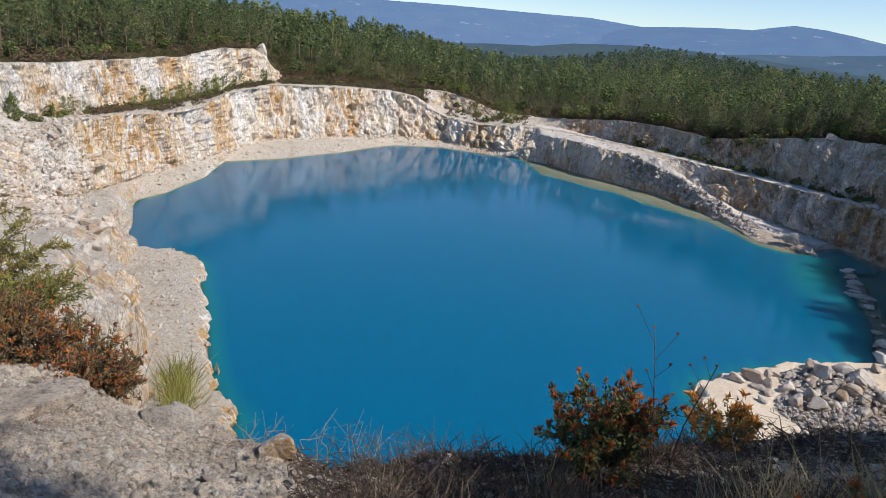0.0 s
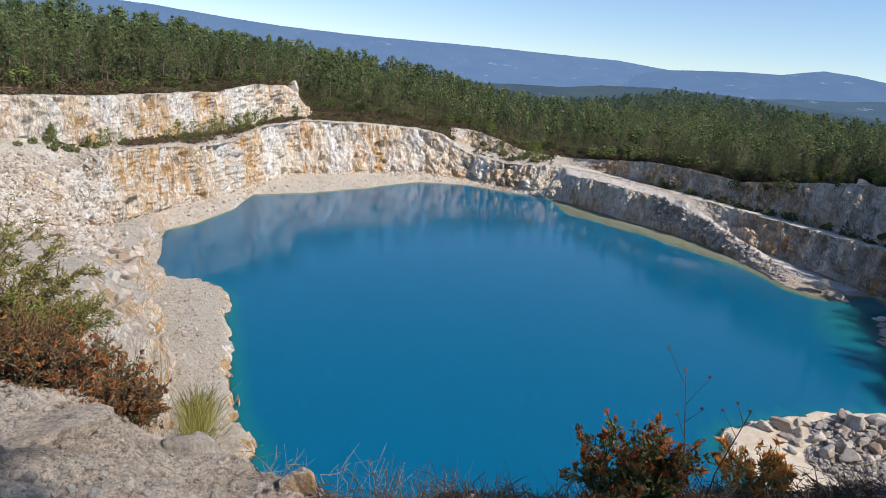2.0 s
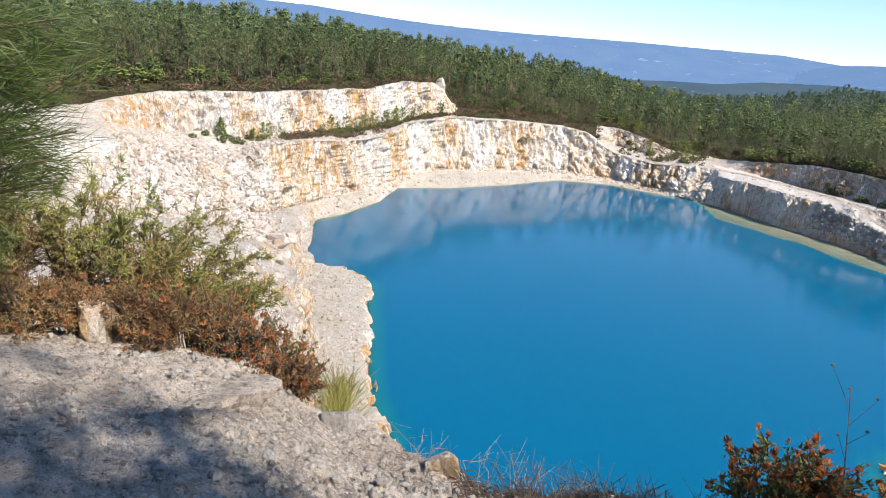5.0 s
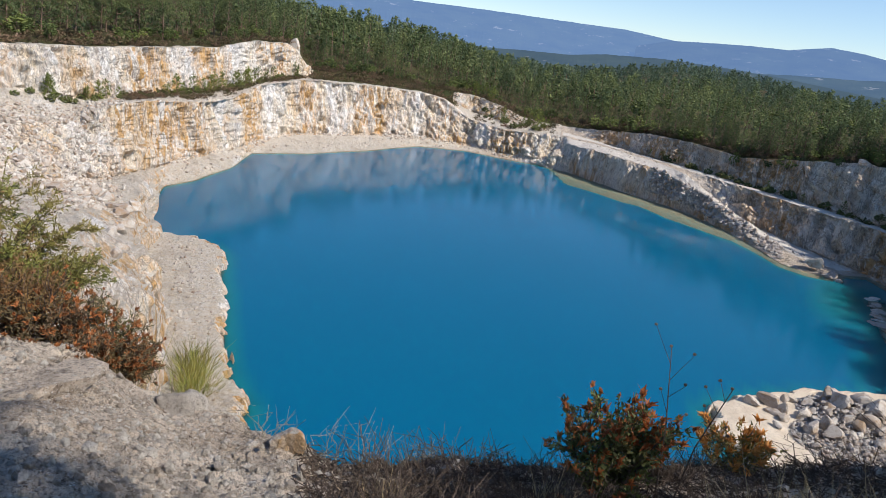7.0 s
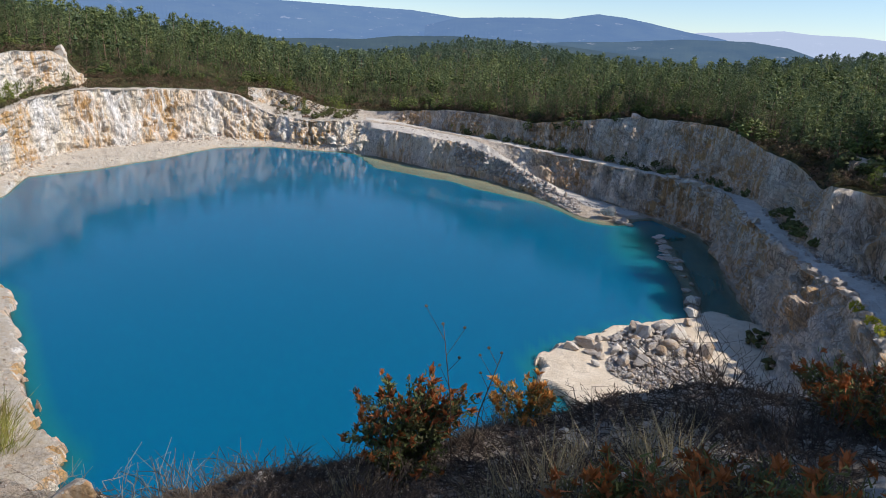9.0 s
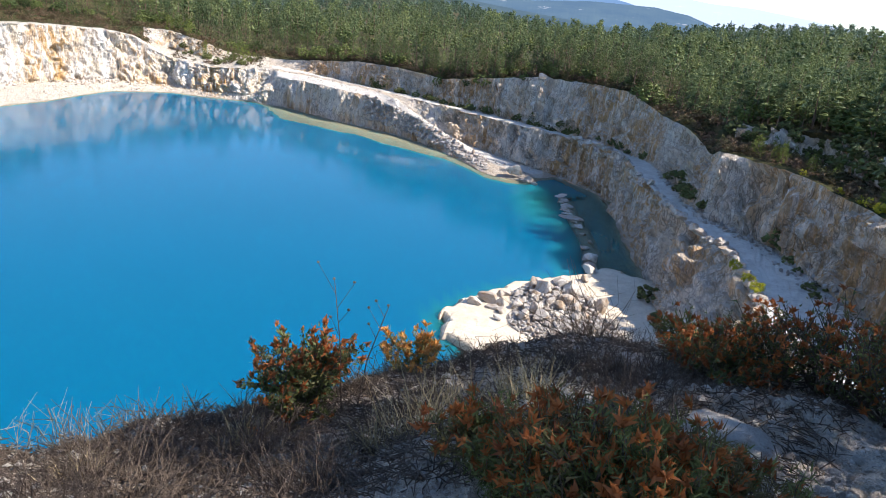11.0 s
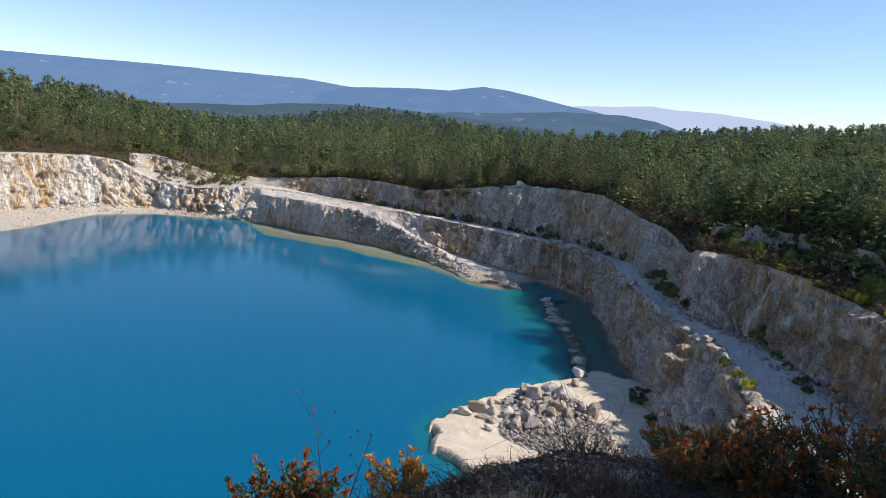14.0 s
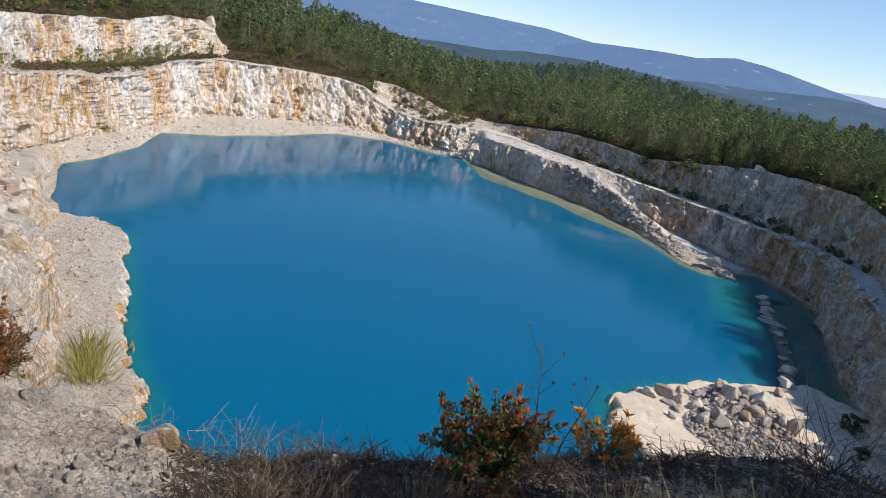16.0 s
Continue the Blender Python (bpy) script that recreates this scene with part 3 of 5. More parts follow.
def build_sheet():
    rows_r, rows_z, rows_seg = [], [], []
    for k in range(len(LINES)):
        r0, z0 = LINES[k][0](AZ), LINES[k][1](AZ)
        n = LINES[k][2]
        if n == 0:
            rows_r.append(r0), rows_z.append(z0), rows_seg.append(float(k))
            break
        r1, z1 = LINES[k + 1][0](AZ), LINES[k + 1][1](AZ)
        for i in range(n):
            f = i / n
            rows_r.append(r0 + (r1 - r0) * f), rows_z.append(z0 + (z1 - z0) * f), rows_seg.append(k + f)
    R, Z, U = np.array(rows_r), np.array(rows_z), np.array(rows_seg)
    # round the bearings' corners a little
    for arr in (R, Z):
        f = arr[:, :NF]
        g = f.copy()
        g[:, 2:-2] = (f[:, :-4] + f[:, 1:-3] * 2 + f[:, 2:-2] * 3 + f[:, 3:-1] * 2 + f[:, 4:]) / 9
        arr[:, :NF] = g
    sa, ca = np.sin(np.radians(AZ)), np.cos(np.radians(AZ))
    P = np.stack([R * sa, R * ca, Z], -1)
    return P, U


P0, U = build_sheet()
NR, NC = P0.shape[:2]
wet = (U[:, None] > FOOT - 0.4) & (U[:, None] < SHORE) & (P0[:, :, 2] < 0.3) & (AZ[None, :] > -54.6) & (AZ[None, :] < 40)
# normals of the plain sheet
du = np.gradient(P0, axis=0)
dv = np.gradient(P0, axis=1)
N0 = np.cross(dv, du)
N0 /= np.linalg.norm(N0, axis=-1, keepdims=True) + 1e-9
steep = 1 - np.abs(N0[:, :, 2])
flat = P0.reshape(-1, 3)
n_all = N0.reshape(-1, 3)
u_all = np.repeat(U, NC)
az_all = np.tile(AZ, NR)
rock = np.clip((steep.ravel() - 0.12) / 0.35, 0, 1) * ((u_all > RIM + 0.6) & (u_all < WOODS)) * (az_all < 40)
# the crests stay even
crest_calm = np.clip((TOP - u_all) / 0.12, 0.15, 1) * np.where(u_all > TOP, np.where(az_all > 11, 1.0, 0.2) / 0.15, 1)
rock *= np.clip(crest_calm, 0, 1)
disp = np.zeros(len(flat))
sel = rock > 0.01
q = flat[sel]
warp = np.stack([fbm(q * 0.35, 2, 11), fbm(q * 0.35, 2, 12), fbm(q * 0.35, 2, 13)], 1) * 0.45
big = blocks(q * np.array((0.34, 0.34, 0.07)) + warp, 1)
mid = blocks(q * np.array((1.0, 1.0, 0.14)) + warp * np.array((1.2, 1.2, 0.5)), 2)
small = blocks(q * np.array((2.4, 2.4, 0.42)) + warp * np.array((2.0, 2.0, 0.8)), 3)
grooves = np.abs(fbm(q * np.array((0.55, 0.55, 0.07)) + warp * 0.4, 3, 23))
calm = np.where((az_all[sel] > -23.4) & (u_all[sel] < BASE), 0.7, 1.0)
disp[sel] = calm * rock[sel] * (0.62 * big + 0.52 * mid + 0.30 * small + 0.35 * fbm(q * 0.12, 3, 21) + 0.12 * fbm(q * 1.5, 3, 22) - 1.4 * np.maximum(0, 0.22 - grooves) * 2.2)
sel = (rock <= 0.5) & (u_all > SHORE - 0.2) & (u_all < WOODS + 0.5) & (az_all < 40)
disp[sel] += (1 - rock[sel]) * (0.10 * fbm(flat[sel] * 0.7, 4, 31) + 0.05 * blocks(flat[sel] * 1.1, 32))
sel = (u_all <= RIM + 0.4)
near_amp = np.clip((u_all[sel] - 0.5) / 1.0, 0.2, 1) * 0.075
disp[sel] += near_amp * fbm(flat[sel] * 1.6, 5, 41) + 0.009 * blocks(flat[sel] * 9, 42) + 0.006 * blocks(flat[sel] * 19, 43)
sel = (u_all > RIM + 0.4) & (u_all < SHORE) & (az_all < -54.3)
disp[sel] += (1 - rock[sel]) * (0.25 * fbm(flat[sel] * 0.4, 4, 51) + 0.08 * blocks(flat[sel] * 1.0, 52))
sel = (u_all >= WOODS + 0.5) & (u_all < G4)
disp[sel] += 0.5 * fbm(flat[sel] * 0.06, 3, 61)
# wear the edges of the blocks
D = disp.reshape(NR, NC)
for _ in range(1):
    E = D.copy()
    E[1:-1] = (D[:-2] + 4 * D[1:-1] + D[2:]) / 6
    D = E.copy()
    D[:, 1 : NF - 1] = (E[:, : NF - 2] + 4 * E[:, 1 : NF - 1] + E[:, 2:NF]) / 6
worn = (u_all > RIM + 0.4) & (u_all < WOODS)
disp = np.where(worn, D.ravel(), disp)
flat2 = flat + n_all * disp[:, None]
wetf = wet.ravel()
flat2[wetf, 2] = -lake_depth(flat2[wetf, 0], flat2[wetf, 1]) - 0.02
SHEET = flat2.reshape(NR, NC, 3)


def on_sheet(az, u):
    """The point of the finished sheet on a bearing, u counted in lines."""
    i = np.interp(u, U, np.arange(NR))
    j = (az + 82) / 0.1
    i0, j0 = min(int(i), NR - 2), min(max(int(j), 0), NF - 2)
    fi, fj = i - i0, j - j0
    a = SHEET[i0, j0] * (1 - fj) + SHEET[i0, j0 + 1] * fj
    b = SHEET[i0 + 1, j0] * (1 - fj) + SHEET[i0 + 1, j0 + 1] * fj
    return Vector(a * (1 - fi) + b * fi)


def ground_at(az, r):
    """The same, by the range in metres (the last crossing)."""
    j = min(max(int(round((az + 82) / 0.1)), 0), NF - 1) if az < 38 else NF + int((az - 41) / 3)
    rr = np.hypot(SHEET[:, j, 0], SHEET[:, j, 1])
    z = float(np.interp(r, np.maximum.accumulate(rr), SHEET[:, j, 2]))
    a = radians(az)
    return Vector((r * math.sin(a), r * math.cos(a), z))


def cut_sheet(name, pick, mats, choose=None):
    """One object out of the faces of the sheet for which pick(u, az) holds."""
    ii, jj = np.meshgrid(np.arange(NR - 1), np.arange(NC), indexing="ij")
    uu, aa = U[ii], AZ[jj]
    keep = pick(uu, aa)
    i, j = ii[keep], jj[keep]
    j2 = (j + 1) % NC
    quad = np.stack([i * NC + j, i * NC + j2, (i + 1) * NC + j2, (i + 1) * NC + j], 1)[:, ::-1]
    used, inv = np.unique(quad, return_inverse=True)
    idx = choose(uu[keep], aa[keep]) if choose else None
    return mk(name, flat2[used], inv.reshape(-1, 4), None, smooth=False, idx=idx, mats=mats)


SPLIT = -23.6
is_wall = lambda u, a: (u >= SHORE) & (u < np.where(a > 13, WOODS - 0.1, np.where(a < SPLIT, TOP + 0.2, TOP))) & (a < 38) & ~((u >= TOP) & (u < TERRACE) & (a > 11)) & ~((u >= EDGE + 0.3) & (a > -43.6) & (a < -32.5))
is_spur = lambda u, a: (u >= RIM + 0.6) & (u < SHORE) & (a < -54.2)
is_bed = lambda u, a: (u >= SLOPE) & (u < SHORE) & (a >= -54.2) & (a < 38)
is_ramp = lambda u, a: (u >= CREST) & (u < BASE) & (a >= -23.4) & (a < -1.0)
is_track = lambda u, a: (u >= EDGE) & (u < BACK) & (a >= -23.4) & (a < 38)
ground = cut_sheet("ground", lambda u, a: ~(is_wall(u, a) | is_spur(u, a) | is_bed(u, a)), [M_DIRT, M_FOREST], lambda u, a: ((u >= TOP) | ((u >= EDGE) & (a > -44) & (a < -32))).astype(int))
tagged(ground, "stony dirt rim and wooded ground round the quarry", "ground", kind="structure")
tagged(cut_sheet("wall_west", lambda u, a: is_wall(u, a) & (a < SPLIT), [M_WEST]), "white and ochre quarry cliff in two benches above the lake", "cliff", kind="structure")
tagged(cut_sheet("wall_east", lambda u, a: is_wall(u, a) & (a >= SPLIT) & ~is_ramp(u, a) & ~is_track(u, a), [M_EAST]), "grey and rusty quarry cliff in shade above the lake", "cliff", kind="structure")
tagged(cut_sheet("wall_spur", is_spur, [M_WEST]), "sandy slope and rock spur falling to the lake", "cliff", kind="structure")
tagged(cut_sheet("lake_bed", is_bed, [M_SILT]), "brown silt bed of the lake", "lake bed", kind="structure")
tagged(cut_sheet("road_ramp", is_ramp, [M_ROAD]), "pale dirt ramp running down into the lake", "road", kind="structure")
tagged(cut_sheet("road_upper", is_track, [M_ROAD]), "pale dirt track along the quarry bench", "road", kind="structure")


# ---- the lake ----
def build_water():
    az = np.arange(-57, 38.1, 0.4)
    fr = np.concatenate([np.linspace(0, 0.7, 30), np.linspace(0.7, 1.0, 70)[1:]])
    rim_r, end = LINES[RIM][0](az) + 1.0, LINES[SHORE][0](az) + 4.0
    R = rim_r + (end - rim_r) * fr[:, None]
    a = np.radians(az)
    V = np.stack([R * np.sin(a), R * np.cos(a), np.zeros_like(R)], -1).reshape(-1, 3)
    n, m = R.shape
    i, j = np.meshgrid(np.arange(n - 1), np.arange(m - 1), indexing="ij")
    F = np.stack([i * m + j, (i + 1) * m + j, (i + 1) * m + j + 1, i * m + j + 1], -1).reshape(-1, 4)[:, ::-1]
    ob = mk("water", V, F, M_WATER, smooth=True)
    at = ob.data.attributes.new("depth", "FLOAT", "POINT")
    at.data.foreach_set("value", lake_depth(V[:, 0], V[:, 1]).astype(np.float32))
    return tagged(ob, "still turquoise blue quarry lake", "lake", kind="structure")


build_water()


def plateau(name, poly, top, label, mat, rough=0.28):
    """A flat ledge of rock that stands a little out of the water, with a ragged edge."""
    xs, ys = [p[0] for p in poly], [p[1] for p in poly]
    gx, gy = np.arange(min(xs) - 1, max(xs) + 1, 0.16), np.arange(min(ys) - 1, max(ys) + 1, 0.16)
    X, Y = np.meshgrid(gx, gy, indexing="ij")
    x, y = X.ravel(), Y.ravel()
    p3 = np.stack([x, y, 0 * x], 1)
    d = poly_distance(x, y, poly) + rough * fbm(p3 * 0.8, 4, 71) + 0.25 * blocks(p3 * 0.7, 72)
    z = top + 0.05 * fbm(p3 * 0.5, 4, 73) + 0.025 * blocks(p3 * 0.5, 74) - np.clip((d + 0.25) / 0.3, 0, 1) ** 1.5 * (top * 0.55) - np.clip((d - 0.05) / 0.25, 0, 1) * (top * 0.45 + 0.9)
    V = np.stack([x, y, z], 1)
    n, m = X.shape
    i, j = np.meshgrid(np.arange(n - 1), np.arange(m - 1), indexing="ij")
    F = np.stack([i * m + j, (i + 1) * m + j, (i + 1) * m + j + 1, i * m + j + 1], -1).reshape(-1, 4)
    F = F[(d[F] < 0.9).any(1)]
    used, inv = np.unique(F, return_inverse=True)
    ob = mk(name, V[used], inv.reshape(-1, 4), mat, smooth=False)
    return tagged(ob, label, "rock ledge", kind="structure")


plateau("ground_slab", SLAB, 0.5, "flat pale rock slab at the lake's edge", M_SLAB, 0.2)
plateau("ground_ledge", LEDGE, 0.55, "pale gravelly rock ledge below the spur", M_WEST)


# ================= far hills =================
def ridge(name, crest, dist, mat, label, rough, foot=-60):
    """A range of hills on the skyline: crest as bearing and elevation in degrees."""
    az = np.arange(crest[0][0], crest[-1][0] + 0.01, 0.06)
    el = np.interp(az, [c[0] for c in crest], [c[1] for c in crest])
    a = np.radians(az)
    n = 14
    rows = []
    for i in range(n):
        f = i / (n - 1)
        r = dist * (1 - 0.28 * (1 - f)) + 0 * az
        top = 20 + dist * np.tan(np.radians(el))
        z = foot + (top - foot) * f**1.15
        p = np.stack([r * np.sin(a), r * np.cos(a), z], 1)
        fold = fbm(p / (dist * 0.06) * np.array((1, 1, 0.4)), 4, 91)
        r2 = r * (1 - 0.03 * fold * (1 - f) * 1.5)
        z2 = z + dist * rough * (fbm(p / (dist * 0.012), 4, 92) * (0.3 + 0.7 * (1 - f)) + 0.25 * vnoise(p / (dist * 0.0022), 95))
        rows.append(np.stack([r2 * np.sin(a), r2 * np.cos(a), z2], 1))
    last = rows[-1].copy()
    last[:, :2] *= 1.05
    last[:, 2] = foot
    rows.append(last)
    V = np.concatenate(rows)
    m = len(az)
    i, j = np.meshgrid(np.arange(n), np.arange(m - 1), indexing="ij")
    F = np.stack([i * m + j, i * m + j + 1, (i + 1) * m + j + 1, (i + 1) * m + j], -1).reshape(-1, 4)[:, ::-1]
    return tagged(mk(name, V, F, mat, smooth=True), label, "hills", kind="structure")


# each range's blue is painted haze: a glow mixed over wooded green
ridge("backdrop_far", [(-4, 0.58), (1.6, 1.85), (5, 2.03), (7.3, 2.2), (9, 2.03), (12, 1.98), (15.7, 1.63), (19, 1.18), (24, 0.78)], 4500, hazy_hill_material("far pale range", (0.50, 0.60, 0.80), 0.92), "pale blue mountains in haze on the skyline", 0.0006)
ridge("backdrop_left", [(-84, 2.6), (-70, 2.75), (-62, 3.05), (-55, 3.0), (-50, 2.7), (-46, 2.52), (-40, 2.44), (-36.7, 2.48), (-30.5, 2.52), (-24, 2.45), (-20, 2.4), (-17, 2.1), (-12, 1.6), (-6, 0.7)], 4200, hazy_hill_material("blue range", (0.155, 0.275, 0.51), 0.84), "long wooded mountain range with scattered hamlets, blue from haze in its colour", 0.0008)
ridge("backdrop_right", [(-19, 1.34), (-16.6, 2.01), (-14, 2.19), (-10.6, 2.34), (-8.5, 2.36), (-7, 2.64), (-5.8, 2.82), (-3.7, 2.64), (-1.9, 2.34), (0.7, 1.86), (2.9, 1.54), (5, 1.09), (9, 0.34)], 3700, hazy_hill_material("nearer blue range", (0.14, 0.25, 0.47), 0.84), "mountain with two rounded tops, blue from haze in its colour", 0.0007)
ridge("backdrop_mid", [(-13, 0.28), (-8, 0.68), (-3.7, 0.93), (0.7, 1.33), (5.1, 1.38), (7.7, 1.06), (9.5, 0.53), (13, 0.18)], 2300, hazy_hill_material("wooded mid hill", (0.09, 0.165, 0.285), 0.78), "dark wooded hill before the mountains", 0.0009, -40)
ridge("backdrop_low", [(-60, -0.6), (-46, -0.6), (-35, -0.45), (-28, -0.1), (-24, 0.05), (-21, 0.45), (-17, 0.65), (-13, 0.62), (-9, 0.45), (-2, -0.1), (6, -0.6)], 1500, hazy_hill_material("wooded low hill", (0.07, 0.125, 0.20), 0.76), "low wooded hill beyond the forest", 0.001, -40)

# ================= trees =================
rng = np.random.default_rng(7)


def tube(points, radii, sides=4):
    """A tapered stem along points: vertices and quads."""
    points = np.asarray(points, float)
    d = np.gradient(points, axis=0)
    d /= np.linalg.norm(d, axis=1, keepdims=True) + 1e-9
    ref = np.where(np.abs(d[:, 2:3]) > 0.9, np.array([[1.0, 0, 0]]), np.array([[0, 0, 1.0]]))
    s = np.cross(d, ref)
    s /= np.linalg.norm(s, axis=1, keepdims=True) + 1e-9
    t = np.cross(d, s)
    ang = np.arange(sides) * 2 * np.pi / sides
    V = points[:, None] + (s[:, None] * np.cos(ang)[None, :, None] + t[:, None] * np.sin(ang)[None, :, None]) * np.asarray(radii)[:, None, None]
    n = len(points)
    i, j = np.meshgrid(np.arange(n - 1), np.arange(sides), indexing="ij")
    F = np.stack([i * sides + j, i * sides + (j + 1) % sides, (i + 1) * sides + (j + 1) % sides, (i + 1) * sides + j], -1).reshape(-1, 4)
    return V.reshape(-1, 3), F


def join(pieces):
    """Several (vertices, faces) into one."""
    vs, fs, n = [], [], 0
    for v, f in pieces:
        vs.append(v), fs.append(np.asarray(f) + n)
        n += len(v)
    return np.concatenate(vs), np.concatenate(fs)


def sprays(centres, aim, size, count, width, g, spread=0.8):
    """Tufts of thin pointed blades round the centres: vertices and triangles."""
    n = len(centres)
    d = g.normal(size=(n, count, 3)) * spread + aim[:, None]
    d /= np.linalg.norm(d, axis=2, keepdims=True) + 1e-9
    ln = size[:, None, None] * g.uniform(0.6, 1.15, (n, count, 1))
    side = np.cross(d, g.normal(size=(n, count, 3)))
    side /= np.linalg.norm(side, axis=2, keepdims=True) + 1e-9
    base = centres[:, None] + d * ln * 0.05 + g.normal(size=(n, count, 3)) * size[:, None, None] * 0.22
    w = size[:, None, None] * width
    V = np.stack([base - side * w, base + side * w, base + d * ln], 2).reshape(-1, 3)
    return V, np.arange(len(V)).reshape(-1, 3)


def puffs(centres, sizes, g, squash=0.8):
    """Clumps of foliage: small ragged many-sided tufts that overlap into a crown."""
    v, f = TUFT
    n = len(centres)
    r = g.uniform(0.6, 1.6, (n, len(v), 1)) * sizes[:, None, None]
    t = g.uniform(0, 6.28, n)
    c, s_ = np.cos(t)[:, None], np.sin(t)[:, None]
    q = v[None] * r
    V = np.stack([q[:, :, 0] * c - q[:, :, 1] * s_, q[:, :, 0] * s_ + q[:, :, 1] * c, q[:, :, 2] * squash], -1) + centres[:, None]
    F = (f[None] + (np.arange(n) * len(v))[:, None, None]).reshape(-1, 3)
    return V.reshape(-1, 3), F


# an eight-sided tuft, made ragged wherever it is used
TUFT = np.array([(1, 0, 0), (-1, 0, 0), (0, 1, 0), (0, -1, 0), (0, 0, 1), (0, 0, -1)], float), np.array([(0, 2, 4), (2, 1, 4), (1, 3, 4), (3, 0, 4), (2, 0, 5), (1, 2, 5), (3, 1, 5), (0, 3, 5)])


def pine(seed, height, radius, low, branches, tufts, blades, width, tuft_size, limbs=True, puff=0.0, taper=1.7, core=1):
    """A pine: a leaning tapered trunk with limbs, and a crown of needle tufts along the limbs."""
    g = np.random.default_rng(seed)
    lean = g.normal(size=2) * 0.04 * height
    hs = np.linspace(0, 1, 7 if limbs else 3)
    bend = np.stack([lean[0] * hs**1.5 + 0.012 * height * np.sin(hs * 5 + seed), lean[1] * hs**1.5 + 0.012 * height * np.cos(hs * 4 + seed), hs * height], 1)
    bend[0, 2] = -0.35
    wood = [tube(bend, height * 0.014 * (1.05 - hs) + 0.01, 5 if limbs else 3)]
    cs, aims, sizes = [], [], []
    for b in range(branches):
        u = low + (1 - low) * ((b + g.uniform(0, 0.9)) / branches) ** 0.9
        at = np.array([np.interp(u, hs, bend[:, k]) for k in range(3)])
        t = (u - low) / (1 - low)
        reach = radius * (1 - t**taper) * (0.55 + 0.45 * min(1, t * 4)) * g.uniform(0.6, 1.2) + 0.12 * radius
        a = b * 2.4 + g.uniform(-0.5, 0.5)
        rise = g.uniform(0.15, 0.55) + 0.5 * t
        tip = at + reach * np.array([math.cos(a), math.sin(a), rise])
        if limbs:
            midp = (at + tip) / 2 - np.array([0, 0, reach * 0.06])
            wood.append(tube([at, midp, tip], np.array([0.006, 0.004, 0.0015]) * height * (1.1 - 0.6 * t), 3))
        for k in range(tufts):
            f = 0.55 + 0.5 * (k + g.uniform(0, 1)) / tufts
            c = at + (tip - at) * f + g.normal(size=3) * radius * 0.11
            cs.append(c), aims.append((tip - at) / (reach + 1e-6) * 0.35 + np.array([0, 0, 0.35]))
            sizes.append(tuft_size * g.uniform(0.7, 1.25) * (1.15 - 0.4 * t))
    top = bend[-1]
    cs.append(top), aims.append(np.array([0, 0, 1.0])), sizes.append(tuft_size)
    cs, aims, sizes = np.array(cs), np.array(aims), np.array(sizes)
    crown = [sprays(cs, aims, sizes, blades, width, g)] if blades else []
    if puff:
        crown.append(puffs(cs[::core], sizes[::core] * puff * 0.86, g, 1.25))
    return join(wood), join(crown)


def broadleaf(seed, height, radius, clumps, leaves, leaf, puff=0.0):
    """A rounded bushy tree: short stems and clumps of small leaves."""
    g = np.random.default_rng(seed)
    wood = []
    cs = []
    for s in range(4):
        a = s * 1.6 + g.uniform(0, 1)
        tip = np.array([math.cos(a) * radius * 0.5, math.sin(a) * radius * 0.5, height * 0.75])
        wood.append(tube([np.array([0, 0, -0.3]), tip * np.array([0.4, 0.4, 0.5]), tip], np.array([0.02, 0.012, 0.004]) * height, 4))
    for c in range(clumps):
        d = g.normal(size=3)
        d /= np.linalg.norm(d)
        cs.append(np.array([d[0] * radius, d[1] * radius, height * 0.58 + d[2] * height * 0.42]) * np.array([1, 1, 1]) * g.uniform(0.72, 1.08, 3))
    V, F = sprays(np.array(cs), np.zeros((clumps, 3)) + np.array([0, 0, 0.2]), np.full(clumps, leaf) * g.uniform(0.7, 1.3, clumps), leaves, 0.34, g, 1.0)
    if puff:
        V, F = join([(V, F), puffs(np.array(cs), np.full(clumps, puff) * g.uniform(0.7, 1.3, clumps), g)])
    return join(wood), (V, F)


def tree_thing(name, parts, mats, label, category, group=""):
    """A tree as one thing: an Empty with trunk and crown."""
    root = new(name)
    (wv, wf), (cv, cf) = parts
    mk("trunk", wv, wf, mats[0], root, smooth=True)
    mk("crown", cv, cf, mats[1], root)
    return tagged(root, label, category, group)


def spin(p, turn, size=1.0, tilt=0.0):
    return Matrix.Translation(p) @ Euler((tilt, 0, turn)).to_matrix().to_4x4() @ Matrix.Scale(size, 4)


# pines of the wood's edge, each a thing of its own
edge_pines = [pine(100 + i, 8.5, 1.7 + 0.35 * (i % 3), 0.05 + 0.07 * (i % 3), 36 + 3 * (i % 3), 3, 15, 0.06, 0.5, True, 0.42, 1.1, 3) for i in range(6)]
young_pines = [pine(150 + i, 2.6, 0.8, 0.06, 20, 3, 16, 0.05, 0.26, True, 0.3, 1.5, 2) for i in range(3)]
bushes = [broadleaf(170 + i, 1.3, 1.0, 42, 8, 0.22, 0.22) for i in range(3)]
forest_pines = [pine(200 + i, 8.5, 1.6 + 0.4 * (i % 3), 0.12 + 0.08 * (i % 3), 32 + 3 * (i % 2), 2, 7, 0.075, 0.72, False, 0.5, 0.9 + 0.3 * (i % 3), 4) for i in range(8)]
far_pines = [pine(230 + i, 8.5, 2.0, 0.25, 22, 1, 6, 0.2, 1.2, False, 0.0, 0.9 + 0.3 * (i % 3)) for i in range(5)]
round_trees = [broadleaf(260 + i, 5.0, 2.3, 46, 9, 0.55, 0.42) for i in range(3)]


